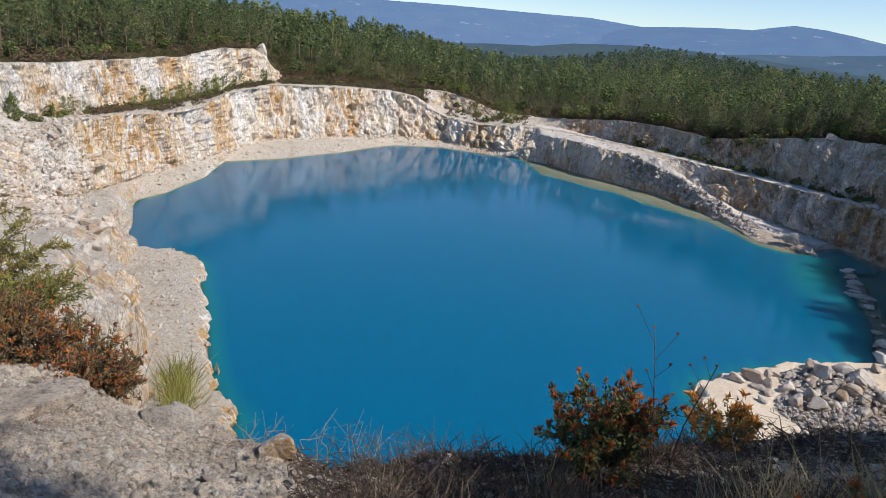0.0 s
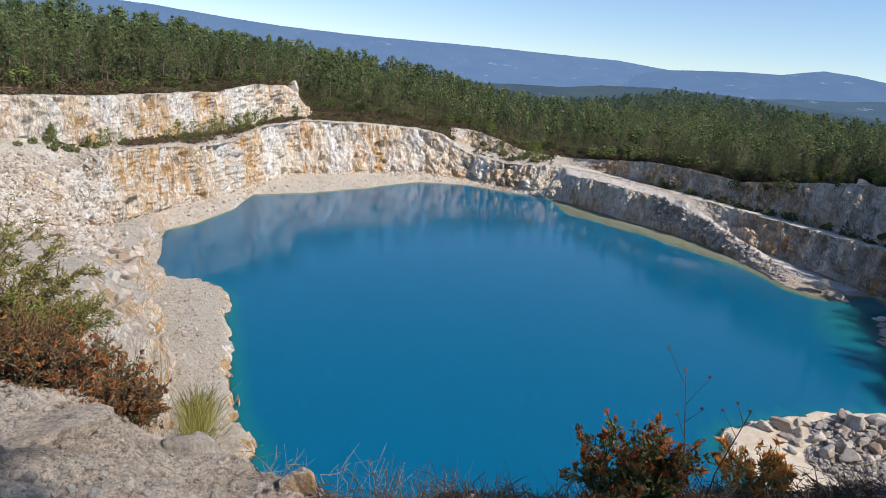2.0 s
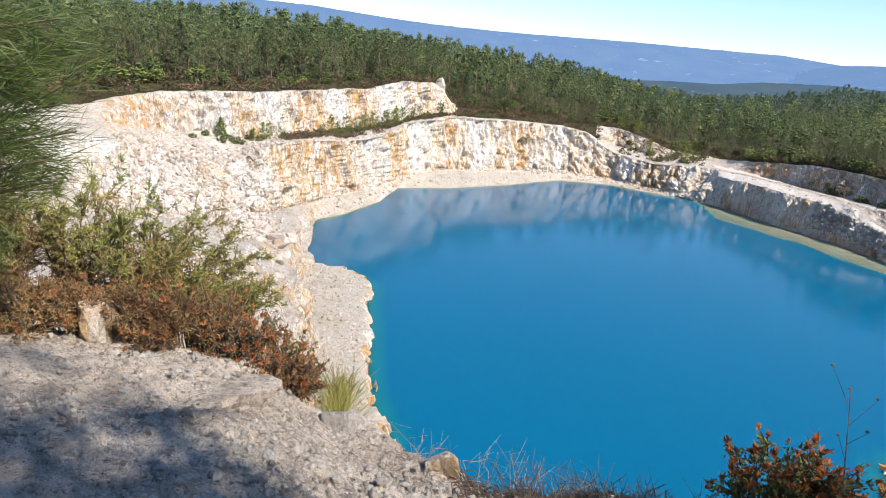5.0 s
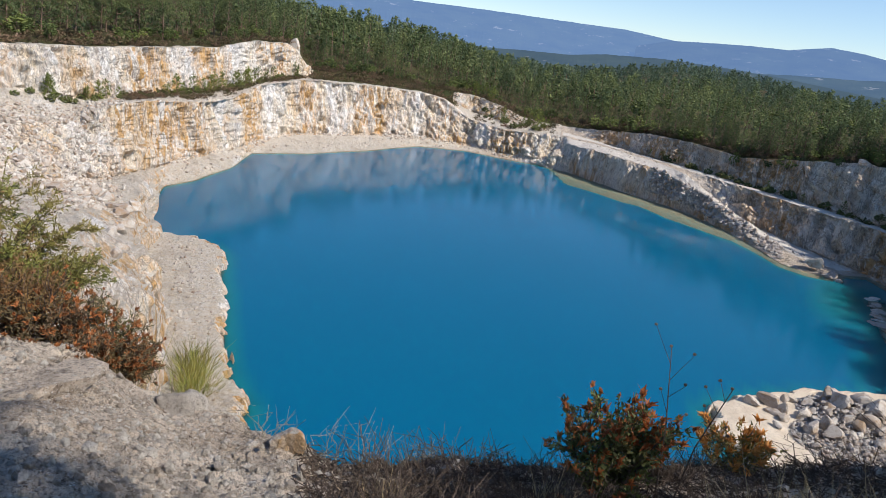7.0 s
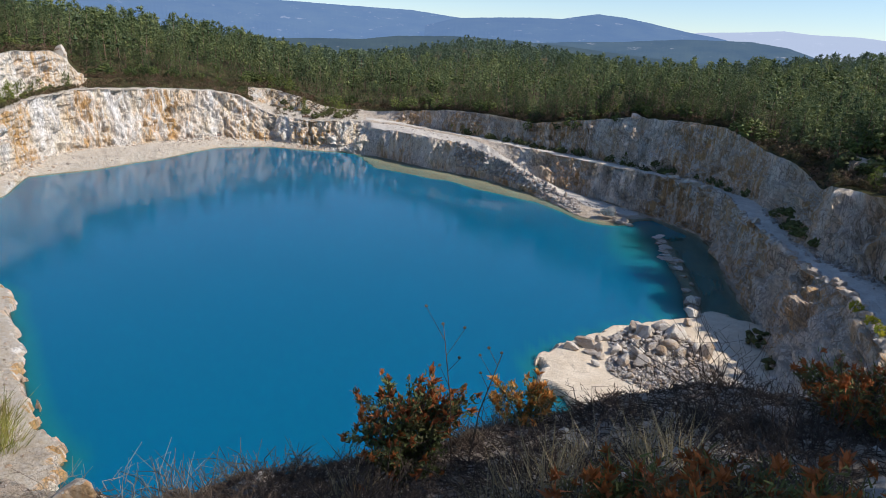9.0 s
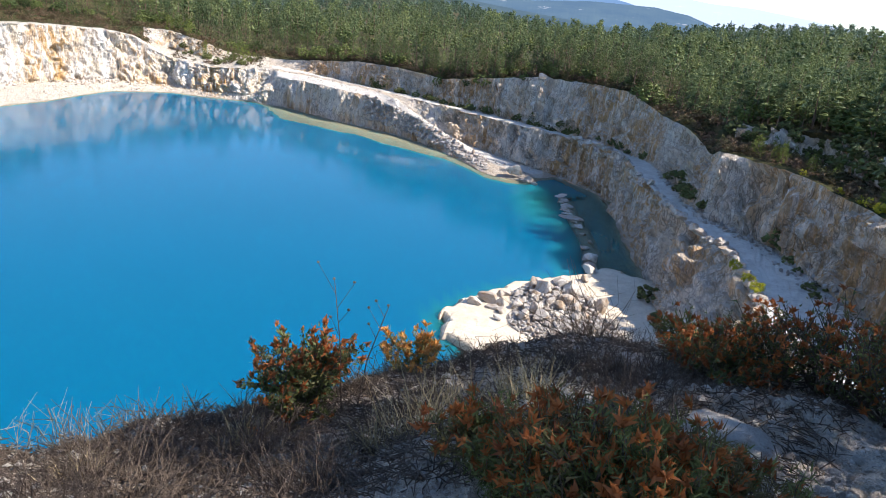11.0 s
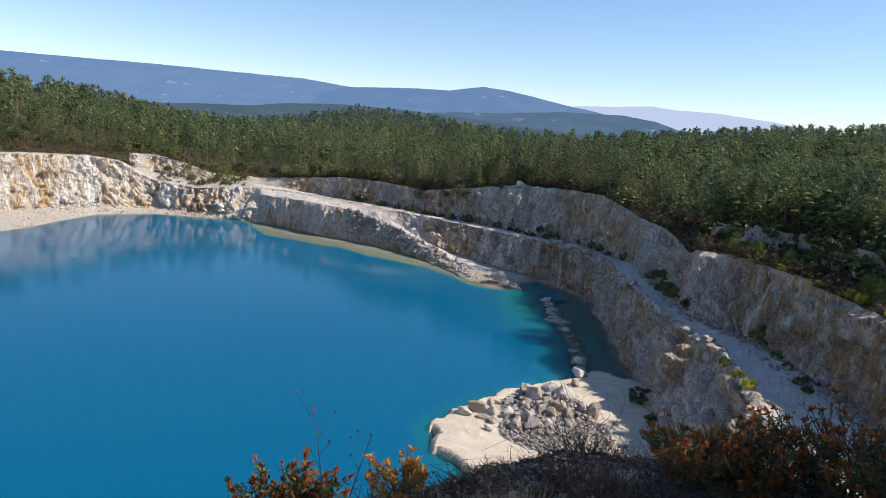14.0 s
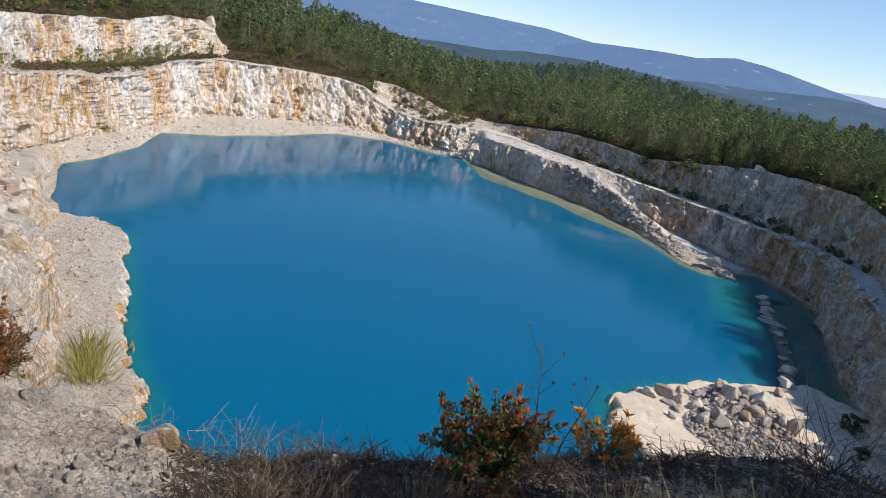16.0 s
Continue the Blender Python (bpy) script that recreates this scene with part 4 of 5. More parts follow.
def planted(maker, name, parts, mats, label, category, group, spots):
    """The first of a kind is built, the others are copies that share its meshes."""
    roots = {}
    for (p, turn, size, v) in spots:
        v = v % len(parts)
        if v not in roots:
            roots[v] = maker(name, parts[v], mats, label, category, group)
            roots[v].matrix_basis = spin(p, turn, size)
        else:
            copy_thing(roots[v], spin(p, turn, size)).scale = (size, size, size)


def merge(name, kinds, label, mats, category):
    """Uncountable trees as one object: kinds is a list of (parts, places) with places as rows x, y, z, turn, size."""
    VV, tri, quad, ti, qi, n, tints = [], [], [], [], [], 0, []
    for (parts, rows, wood_mat, leaf_mat) in kinds:
        if not len(rows):
            continue
        c, s = np.cos(rows[:, 3]), np.sin(rows[:, 3])
        broad = rng.uniform(0.8, 1.45, (len(rows), 1))
        tint = rng.uniform(-0.5, 0.5, len(rows)) ** 3 * 2.2 + rng.uniform(-0.25, 0.25, len(rows))
        for (v, f), m in ((parts[0], wood_mat), (parts[1], leaf_mat)):
            v = np.asarray(v)
            x = (v[None, :, 0] * c[:, None] - v[None, :, 1] * s[:, None]) * rows[:, 4:5] * broad + rows[:, 0:1]
            y = (v[None, :, 0] * s[:, None] + v[None, :, 1] * c[:, None]) * rows[:, 4:5] * broad + rows[:, 1:2]
            z = v[None, :, 2] * rows[:, 4:5] + rows[:, 2:3]
            VV.append(np.stack([x, y, z], -1).reshape(-1, 3))
            ff = (np.asarray(f)[None] + (np.arange(len(rows)) * len(v))[:, None, None] + n).reshape(-1, np.asarray(f).shape[1])
            (tri if ff.shape[1] == 3 else quad).append(ff)
            (ti if ff.shape[1] == 3 else qi).append(np.full(len(ff), m))
            tints.append(np.repeat(tint, len(v)))
            n += len(v) * len(rows)
    faces = [np.concatenate(tri)] + ([np.concatenate(quad)] if quad else [])
    idx = np.concatenate(ti + qi)
    ob = mk(name, np.concatenate(VV), faces, None, idx=idx, mats=mats)
    ob.data.attributes.new("tint", "FLOAT", "POINT").data.foreach_set("value", np.concatenate(tints).astype(np.float32))
    return tagged(ob, label, category, kind="stuff")


# where the wood begins along each bearing, counted from the top of the walls
wood_gap = table((-82, 12), (-72, 13), (-66, 9), (-60, 7), (-52, 9), (-45, 7), (-40, 4), (-33, 6), (-27, 5), (-24, 7), (-20, 3), (5, 2.5), (9, 6), (12, 9), (20, 9.5), (26, 10), (36, 10.5))
tree_size = table((-82, 1.0), (-45, 0.95), (-38, 0.75), (-30, 0.62), (-22, 0.58), (-10, 0.46), (5, 0.42), (36, 0.46))
# how high the wood's crowns stand over the horizon, in degrees
crown_line = table((-82, 1.9), (-68, 1.9), (-62, 2.4), (-57, 2.2), (-52, 2.05), (-48, 1.6), (-44, 1.35), (-37, 1.05), (-32, 0.4), (-28, 0.0), (-24, 0.45), (-20, 0.75), (-15, 0.9), (-10, 0.9), (-4, 0.75), (3, 0.4), (9, 1.0), (14.6, 1.5), (18, 1.8), (22, 3.0), (38, 3.5))


def grown(az, r, p, size, height=8.7):
    """The size of a tree that keeps below the wood's line of crowns."""
    return max(0.22, min(size, (20 + r * math.tan(radians(float(crown_line(az)))) - p[2]) / height * rng.uniform(0.82, 1.08)))


edge_spots, wood, far_wood, rounds = [], [], [], []
for i in range(220):
    az = -81 + 118 * ((i * 0.6180339) % 1.0)
    r = float(top_r(az) + wood_gap(az) + 9 * rng.uniform(0, 1) ** 1.2)
    size = rng.uniform(0.62, 1.08) * float(tree_size(az))
    if -44 < az < -34 and rng.uniform() < 0.35:
        size *= 0.7
    size = grown(az, r, ground_at(az, r), size)
    edge_spots.append((ground_at(az, r) - Vector((0, 0, 0.2)), rng.uniform(0, 6.28), size, i))
for i in range(60):
    az = -16 + 23 * i / 60 + rng.uniform(-0.3, 0.3)
    edge_spots.append((ground_at(az, float(top_r(az)) + rng.uniform(0.8, 4.5)) - Vector((0, 0, 0.2)), rng.uniform(0, 6.28), rng.uniform(0.38, 0.68), i))
for i in range(1750):
    az = rng.uniform(-82, 38)
    r0 = float(top_r(az) + wood_gap(az) + 8)
    r = math.sqrt(r0**2 + rng.uniform() * (max(230, r0 + 60) ** 2 - r0**2))
    p = ground_at(az, r)
    size = (0.4 + 1.0 * rng.uniform() ** 1.3) * (float(tree_size(az)) + 0.12 + 0.25 * min(1.0, (r - r0) / 80) * (1 - float(tree_size(az))))
    size = grown(az, r, p, size)
    if az > 8 and rng.uniform() < 0.28:
        rounds.append((*p, rng.uniform(0, 6.28), size * 1.05))
    elif -22 < az < 4 and r < 200 and rng.uniform() < 0.3:
        rounds.append((*p, rng.uniform(0, 6.28), size * 0.8))
    else:
        wood.append((*p, rng.uniform(0, 6.28), size))
for i in range(620):
    az = rng.uniform(9, 37)
    r = float(top_r(az) + wood_gap(az)) + 55 * rng.uniform() ** 1.3
    if rng.uniform() < 0.3:
        rounds.append((*ground_at(az, r), rng.uniform(0, 6.28), rng.uniform(0.3, 0.62)))
    else:
        wood.append((*ground_at(az, r), rng.uniform(0, 6.28), rng.uniform(0.26, 0.58)))
for i in range(4200):
    az = rng.uniform(-82, 38)
    r = math.sqrt(225**2 + rng.uniform() * (620**2 - 225**2))
    p = ground_at(az, r)
    if az > 8 and r < 330 and rng.uniform() < 0.15:
        rounds.append((*p, rng.uniform(0, 6.28), rng.uniform(0.8, 1.3)))
    else:
        far_wood.append((*p, rng.uniform(0, 6.28), grown(az, r, p, 0.42 + 0.6 * rng.uniform() ** 1.4)))
for i in range(170):
    az = rng.uniform(-72, 8)
    r = float(top_r(az) + wood_gap(az)) + rng.uniform(-3, 3)
    rounds.append((*ground_at(az, r), rng.uniform(0, 6.28), rng.uniform(0.22, 0.5)))
planted(tree_thing, "pine_tree", edge_pines, (M_BARK, M_PINE), "slender green maritime pine at the wood's edge", "tree", "pines at the wood's edge", edge_spots)
wood, far_wood, rounds = np.array(wood), np.array(far_wood), np.array(rounds)
merge("forest", [(forest_pines[i], wood[i::8], 0, 1) for i in range(8)], "dense dark green pine wood", [M_BARK, M_PINE], "forest")
merge("far_forest", [(far_pines[i], far_wood[i::5], 0, 1) for i in range(5)], "pine forest covering the hills", [M_BARK, M_PINE_HAZED], "forest")
merge("broadleaf_trees", [(round_trees[i], rounds[i::3], 0, 1) for i in range(3)], "light green rounded broadleaf trees among the pines", [M_BARK, M_BROAD], "trees")

# young pines and bushes on the benches and along the tops
spots_young, spots_bush = [], []


def scatter(store, n, a0, a1, u0, u1, s0, s1):
    for _ in range(n):
        az = rng.uniform(a0, a1)
        store.append((on_sheet(az, rng.uniform(u0, u1)) - Vector((0, 0, 0.08)), rng.uniform(0, 6.28), rng.uniform(s0, s1), int(rng.integers(0, 3))))


scatter(spots_young, 10, -62, -56.5, BACK - 0.25, BACK, 0.5, 0.9)
scatter(spots_young, 30, -54.5, -44.5, BACK - 0.4, BACK + 0.02, 0.5, 1.2)
scatter(spots_young, 10, -29.5, -24.5, BACK - 0.6, TOP, 0.6, 1.2)
scatter(spots_young, 7, -33, -29, TOP, TERRACE, 0.7, 1.2)
scatter(spots_young, 12, 14.5, 17.5, TOP + 0.1, TERRACE, 0.35, 0.7)
scatter(spots_young, 30, 13, 30, WOODS + 0.02, WOODS + 0.2, 0.5, 1.0)
scatter(spots_young, 34, 18, 33, TOP + 0.1, TERRACE - 0.1, 0.25, 0.6)
scatter(spots_young, 8, -18, 2, BACK - 0.1, BACK + 0.1, 0.4, 0.8)
scatter(spots_bush, 34, -56, -44.5, BACK - 0.22, BACK + 0.03, 0.35, 0.75)
scatter(spots_bush, 14, -64, -57, BACK - 0.3, BACK + 0.02, 0.3, 0.6)
scatter(spots_bush, 12, -30, -24.5, EDGE + 0.3, BACK + 0.3, 0.4, 0.9)
scatter(spots_bush, 46, -16, 9, BACK - 0.12, BACK + 0.08, 0.35, 0.75)
scatter(spots_bush, 20, 9.0, 12.0, BACK + 0.0, BACK + 0.3, 0.3, 0.65)
scatter(spots_bush, 60, 12, 35, WOODS + 0.02, WOODS + 0.4, 0.5, 1.2)
scatter(spots_bush, 40, 13, 35, TERRACE - 0.1, WOODS, 0.4, 1.0)
spots_bush += [(on_sheet(17.6, BACK), 0.3, 0.9, 1), (on_sheet(18.0, BACK + 0.03), 1.3, 0.8, 2), (Vector((8.7, 52.0, 0.3)), 0.5, 0.9, 0), (Vector((9.4, 47.5, 0.4)), 1.5, 0.85, 1)]
scatter(spots_bush, 6, 19, 22.5, BACK - 0.25, BACK + 0.0, 0.25, 0.5)
planted(tree_thing, "young_pine", young_pines, (M_BARK, M_PINE_YOUNG), "bushy young pine rooted on the rock bench", "tree", "young pines on the benches", spots_young)
planted(tree_thing, "bush", bushes, (M_TWIG, M_SHRUB), "low dark green bush on the quarry bench", "bush", "bushes on the benches", spots_bush)
yellow = []
for az in (18.2, 20.9, 22.4, 22.9, 23.7, 25.6, 26.3, 27.6, 28.2):
    yellow.append((on_sheet(az, TOP + 0.08) - Vector((0, 0, 0.05)), az * 3, rng.uniform(0.3, 0.5), int(az)))
for az, u in ((16.6, EDGE + 0.05), (17.4, EDGE + 0.12), (15.5, EDGE - 0.04)):
    yellow.append((on_sheet(az, u), az, 0.5, int(az * 2)))
planted(tree_thing, "yellow_bush", [broadleaf(180 + i, 1.3, 0.8, 50, 12, 0.24) for i in range(2)], (M_TWIG, leafy("yellow green leaves", (0.42, 0.42, 0.04), (0.58, 0.52, 0.06), None)), "small yellow-green gorse bush on the cliff top", "bush", "yellow bushes", yellow)

# brown heath along the foot of the western wood
heath = [broadleaf(190 + i, 0.9, 0.9, 20, 9, 0.22, 0.0) for i in range(3)]
hrows = []
for i in range(700):
    az = rng.uniform(-80, -23) if i < 400 else rng.uniform(-23, 12)
    r = float(top_r(az) + 0.5 + (float(wood_gap(az)) + 2) * rng.uniform())
    hrows.append((*ground_at(az, r), rng.uniform(0, 6.28), rng.uniform(0.5, 1.2)))
for i in range(330):
    az = rng.uniform(11.5, 36)
    hrows.append((*on_sheet(az, rng.uniform(TOP + 0.1, TERRACE - 0.05) if i % 3 else WOODS + 0.3 * rng.uniform()), rng.uniform(0, 6.28), rng.uniform(0.3, 0.8)))
for i in range(260):
    hrows.append((*on_sheet(rng.uniform(-57, -44.3), BACK - 0.75 * rng.uniform() ** 1.6), rng.uniform(0, 6.28), rng.uniform(0.3, 0.8)))
for i in range(120):
    hrows.append((*on_sheet(rng.uniform(-31, -24), rng.uniform(EDGE + 0.1, TOP + 0.6)), rng.uniform(0, 6.28), rng.uniform(0.25, 0.7)))
for i in range(220):
    hrows.append((*on_sheet(rng.uniform(-43.8, -32), rng.uniform(EDGE + 0.25, TOP + 0.8)), rng.uniform(0, 6.28), rng.uniform(0.35, 0.9)))
hrows = np.array(hrows)
merge("heath", [(heath[i], hrows[i::3], 0, 1) for i in range(3)], "brown dry heath along the foot of the wood", [M_TWIG, M_HEATH], "heath")


# ================= stones =================
ICO = None


def ico():
    """A finely divided ball as arrays, to be cut into stones."""
    global ICO
    if ICO is None:
        bm = bmesh.new()
        bmesh.ops.create_icosphere(bm, subdivisions=3, radius=1.0)
        v3 = np.array([v.co[:] for v in bm.verts]), np.array([[v.index for v in f.verts] for f in bm.faces])
        bm.free()
        bm = bmesh.new()
        bmesh.ops.create_icosphere(bm, subdivisions=1, radius=1.0)
        v1 = np.array([v.co[:] for v in bm.verts]), np.array([[v.index for v in f.verts] for f in bm.faces])
        bm.free()
        ICO = v3, v1
    return ICO


def stone(seed, fine=True, flatness=0.8):
    """An angular broken stone about one metre across, resting on z = 0."""
    g = np.random.default_rng(seed)
    v, f = ico()[0 if fine else 1]
    r = np.ones(len(v))
    for _ in range(8 if fine else 6):
        n = g.normal(size=3)
        n /= np.linalg.norm(n)
        r = np.minimum(r, g.uniform(0.36, 0.64) / np.maximum(v @ n, 1e-3))
    p = v * r[:, None]
    if fine:
        p *= (1 + 0.02 * fbm(p * 3 + seed, 3, seed))[:, None]
    p *= np.array([0.62, 0.62 * g.uniform(0.75, 1.0), 0.62 * flatness])
    p[:, 2] -= p[:, 2].min()
    return p, f


STONES = [stone(300 + i) for i in range(9)]
SMALL = [stone(330 + i, False, 0.75) for i in range(8)]


def boulder(at, wide, high, turn, v, label, group="", tilt=0.0, mat=None):
    mat = mat or M_STONE
    p, f = STONES[v % len(STONES)]
    key = "%s boulder %d" % (mat.name, v % len(STONES))
    me = bpy.data.meshes.get(key)
    if me is None:
        first = mk("boulder", p, f, mat)
        first.data.name = key
        ob = first
    else:
        ob = new("boulder", me)
    size = p.max(0) - p.min(0)
    ob.matrix_basis = Matrix.Translation(at) @ Euler((tilt, tilt * 0.6, turn)).to_matrix().to_4x4() @ Matrix.Diagonal((wide / size[0], wide / size[0], high / size[2], 1))
    return tagged(ob, label, "boulder", group)


low_heap = [(-3.9, 45.1, 1.04, 0.80), (-2.8, 46.0, 1.24, 0.96), (-2.2, 47.5, 0.51, 0.61), (-1.8, 47.8, 0.41, 0.46), (-0.8, 48.4, 0.48, 0.44), (4.2, 47.3, 0.65, 1.14), (4.9, 47.1, 1.16, 1.44), (0.4, 45.1, 0.69, 1.16), (-0.9, 45.6, 0.84, 0.73), (-0.3, 43.7, 0.83, 1.12), (0.8, 43.9, 0.83, 0.99), (-2.1, 45.6, 0.63, 0.88), (-2.5, 44.9, 0.58, 0.46), (-2.0, 43.2, 0.53, 0.56), (-1.9, 44.4, 0.68, 0.64), (2.1, 46.0, 0.85, 0.74), (0.2, 42.1, 0.52, 0.54), (3.2, 46.3, 0.71, 0.75), (3.9, 53.5, 0.74, 0.77), (4.4, 55.7, 1.03, 0.81)]
high_heap = [(0.0, 48.7, 0.67, 0.94), (0.6, 50.3, 1.00, 0.58), (0.7, 47.7, 1.17, 1.15), (2.1, 50.1, 1.31, 0.97), (1.9, 48.7, 1.12, 0.78), (3.0, 48.2, 1.26, 1.09), (2.5, 46.5, 1.14, 0.75), (1.4, 46.3, 0.71, 0.60), (3.3, 51.5, 0.57, 0.74), (4.3, 58.9, 1.36, 0.66)]
def heap_height(x, y):
    """The heap on the slab: a steep pile of blocks with a low fan of gravel before it."""
    pile = 1.15 * max(0.0, 1 - ((x - 1.9) / 3.4) ** 2 - ((y - 48.0) / 2.9) ** 2)
    fan = 0.42 * max(0.0, 1 - ((x - 2.4) / 3.9) ** 2 - ((y - 44.2) / 3.2) ** 2)
    return max(pile, fan)


for i, (x, y, w, h) in enumerate(low_heap + high_heap):
    boulder((x, y + 0.25 * w, 0.46 + 0.75 * heap_height(x, y) - 0.10 * h), w * 1.12, h * (0.9 if i < len(low_heap) else 1.1), i * 1.7, i, "angular pale boulder heaped on the lakeside slab", "boulders on the slab", 0.22 * math.sin(i * 2.1), M_STONE_WARM)
for i, (x, y, w, h) in enumerate([(4.4, 60.9, 1.5, 0.55), (4.9, 61.2, 0.9, 0.5), (4.3, 58.3, 1.3, 0.7), (4.8, 57.2, 1.1, 0.8), (4.1, 64.0, 0.9, 0.35), (4.6, 66.3, 0.6, 0.32), (3.9, 68.5, 0.8, 0.3), (3.3, 71.3, 1.3, 0.3), (2.9, 72.6, 1.0, 0.28), (2.7, 73.8, 1.7, 0.36), (2.1, 75.4, 1.2, 0.3), (2.4, 76.6, 1.5, 0.34), (1.7, 77.6, 1.1, 0.3), (2.1, 78.7, 1.6, 0.36), (1.3, 80.0, 1.0, 0.3), (1.7, 81.1, 1.5, 0.34), (1.0, 82.3, 1.2, 0.3), (1.5, 83.4, 1.4, 0.32)]):
    boulder((x, y, -0.24 if i < 4 else -0.29), w * (1.0 if i < 4 else 1.05), 0.12 + h, i * 2.3, i + 3, "low flat rock of the spit, awash in the lake", "rocks of the spit", 0.06, M_STONE_WARM)
boulder((-5.3, 88.6, 0.3), 2.1, 1.5, 0.4, 2, "pale boulder at the foot of the ramp", "boulders at the ramp")
boulder((-3.2, 88.0, -0.15), 1.5, 0.8, 1.4, 4, "pale boulder at the foot of the ramp", "boulders at the ramp")
boulder((-2.2, 86.9, -0.25), 1.2, 0.6, 2.4, 6, "pale boulder at the foot of the ramp", "boulders at the ramp")
for i in range(34):
    az = 5.6 + 13.0 * (i / 34) ** 0.8 + rng.uniform(-0.2, 0.2)
    w = rng.uniform(0.45, 1.05)
    boulder(on_sheet(az, EDGE + rng.uniform(-0.01, 0.10)) - Vector((0, 0, 0.1)), w, w * rng.uniform(0.45, 0.75), i * 1.3, i, "pale flat stone along the track's outer edge", "stones along the track", 0.08)
for i in range(9):
    az = 1.0 + 3.4 * i / 9
    w = rng.uniform(0.6, 1.3)
    boulder(on_sheet(az, EDGE + rng.uniform(0.0, 0.1)) - Vector((0, 0, 0.1)), w, w * 0.6, i * 1.1, i + 2, "pale flat stone along the track's outer edge", "stones along the track", 0.05)
boulder(on_sheet(-2.0, TOP) - Vector((0, 0, 0.6)), 1.9, 1.1, 0.3, 1, "squared white block on the cliff's top")
boulder(on_sheet(-44.9, TOP) - Vector((0, 0, 1.2)), 2.0, 3.2, 0.9, 5, "upright rock pinnacle at the end of the upper cliff")
for i, (az, u, w) in enumerate([(-56.3, SHORE - 0.02, 2.0), (-56.9, SHORE - 0.15, 1.6), (-57.2, SHORE - 0.35, 1.9), (-57.6, SHORE - 0.2, 1.5), (-57.0, SHORE - 0.55, 1.4), (-57.4, SHORE - 0.75, 1.6), (-57.9, BED + 0.1, 1.5), (-57.3, BED - 0.1, 1.2), (-57.8, BED - 0.3, 1.3), (-58.2, SHORE + 0.1, 1.7), (-59.2, SHORE + 0.2, 1.4), (-60.4, SHORE + 0.15, 1.3), (-61.6, SHORE + 0.4, 1.5)]):
    boulder(on_sheet(az, u) - Vector((0, 0, 0.2)), w * 0.72, w * 0.5, i * 1.9, i, "broken white block on the crest of the spur", "blocks on the spur", 0.15)


for i in range(70):
    x, y = rng.uniform(-1.2, 4.9), rng.uniform(43.2, 49.8)
    if y < 45.2 + 0.5 * abs(x - 2) - 1.2 or x + 0.45 * (y - 43) < 0.2:
        continue
    w = 0.28 + 0.5 * rng.uniform() ** 1.6
    boulder((x, y, 0.48 + 0.85 * heap_height(x, y) - 0.15 * w), w, w * rng.uniform(0.6, 0.95), i * 1.9, i, "angular pale boulder heaped on the lakeside slab", "boulders on the slab", 0.3 * math.sin(i * 2.7), M_STONE_WARM)


def stones_stuff(name, rows, label, mat, lift=0.0):
    """Rubble nobody could count: rows of x, y, z, size."""
    rows = np.asarray(rows)
    VV, FF, n = [], [], 0
    for k, (p, f) in enumerate(SMALL):
        r = rows[k :: len(SMALL)]
        if not len(r):
            continue
        t = rng.uniform(0, 6.28, len(r))
        sq = rng.uniform(0.6, 1.25, (len(r), 3))
        q = p[None] * sq[:, None] * r[:, None, 3:4]
        c, s = np.cos(t)[:, None], np.sin(t)[:, None]
        VV.append(np.stack([q[:, :, 0] * c - q[:, :, 1] * s, q[:, :, 0] * s + q[:, :, 1] * c, q[:, :, 2] - 0.25 * r[:, None, 3]], -1).reshape(-1, 3) + np.repeat(r[:, :3], len(p), axis=0))
        FF.append((f[None] + (np.arange(len(r)) * len(p))[:, None, None] + n).reshape(-1, 3))
        n += len(p) * len(r)
    return tagged(mk(name, np.concatenate(VV), np.concatenate(FF), mat), label, "rubble", kind="stuff")


def strew(n, a0, a1, u0, u1, s0, s1, power=2.5):
    out = []
    for _ in range(n):
        p = on_sheet(rng.uniform(a0, a1), rng.uniform(u0, u1))
        out.append((*p, s0 + (s1 - s0) * rng.uniform() ** power))
    return out


gravel = []
for _ in range(5200):
    x, y = rng.uniform(-2.4, 6.2), rng.uniform(41.0, 51.0)
    hh = heap_height(x, y)
    if hh > 0.02:
        gravel.append((x, y, 0.5 + hh * rng.uniform(0.35, 1.0), 0.13 + 0.34 * rng.uniform() ** 2.2))
stones_stuff("gravel_heap", gravel, "heap of small grey-white broken stones", M_STONE_GREY)
stones_stuff("talus_west", strew(2600, -69.5, -57.5, SHORE + 0.3, EDGE + 0.5, 0.18, 0.75, 2.6) + strew(420, -68, -59, SHORE + 0.6, EDGE + 0.2, 0.45, 1.1, 1.8) + strew(500, -62, -57, SHORE - 0.5, SHORE + 0.6, 0.18, 0.8, 3.0) + strew(700, -69, -44.5, EDGE + 0.05, BACK, 0.1, 0.6, 3.0), "white broken talus below the western cliff", M_STONE)
stones_stuff("beach_stones", strew(900, -54.5, -24, SHORE + 0.15, BASE + 0.02, 0.12, 0.7, 3.0) + strew(260, -37.5, -34.2, CREST - 0.2, BASE + 0.1, 0.2, 0.8), "pale stones along the western shore", M_STONE)
stones_stuff("ramp_rubble", strew(1500, -16, -5.5, SHORE + 0.25, CREST + 0.12, 0.2, 1.0, 2.4) + strew(300, -22, -1.5, CREST, BASE + 0.1, 0.1, 0.4), "grey rubble on the bank of the ramp", M_STONE_GREY)
stones_stuff("track_rubble", strew(500, 8, 26, BACK - 0.28, BACK + 0.08, 0.1, 0.6, 2.5) + strew(260, 5, 20, EDGE, EDGE + 0.25, 0.1, 0.45) + strew(200, -12, 6, BACK - 0.2, BACK + 0.1, 0.15, 0.7), "grey stones fallen on the quarry track", M_STONE_GREY)
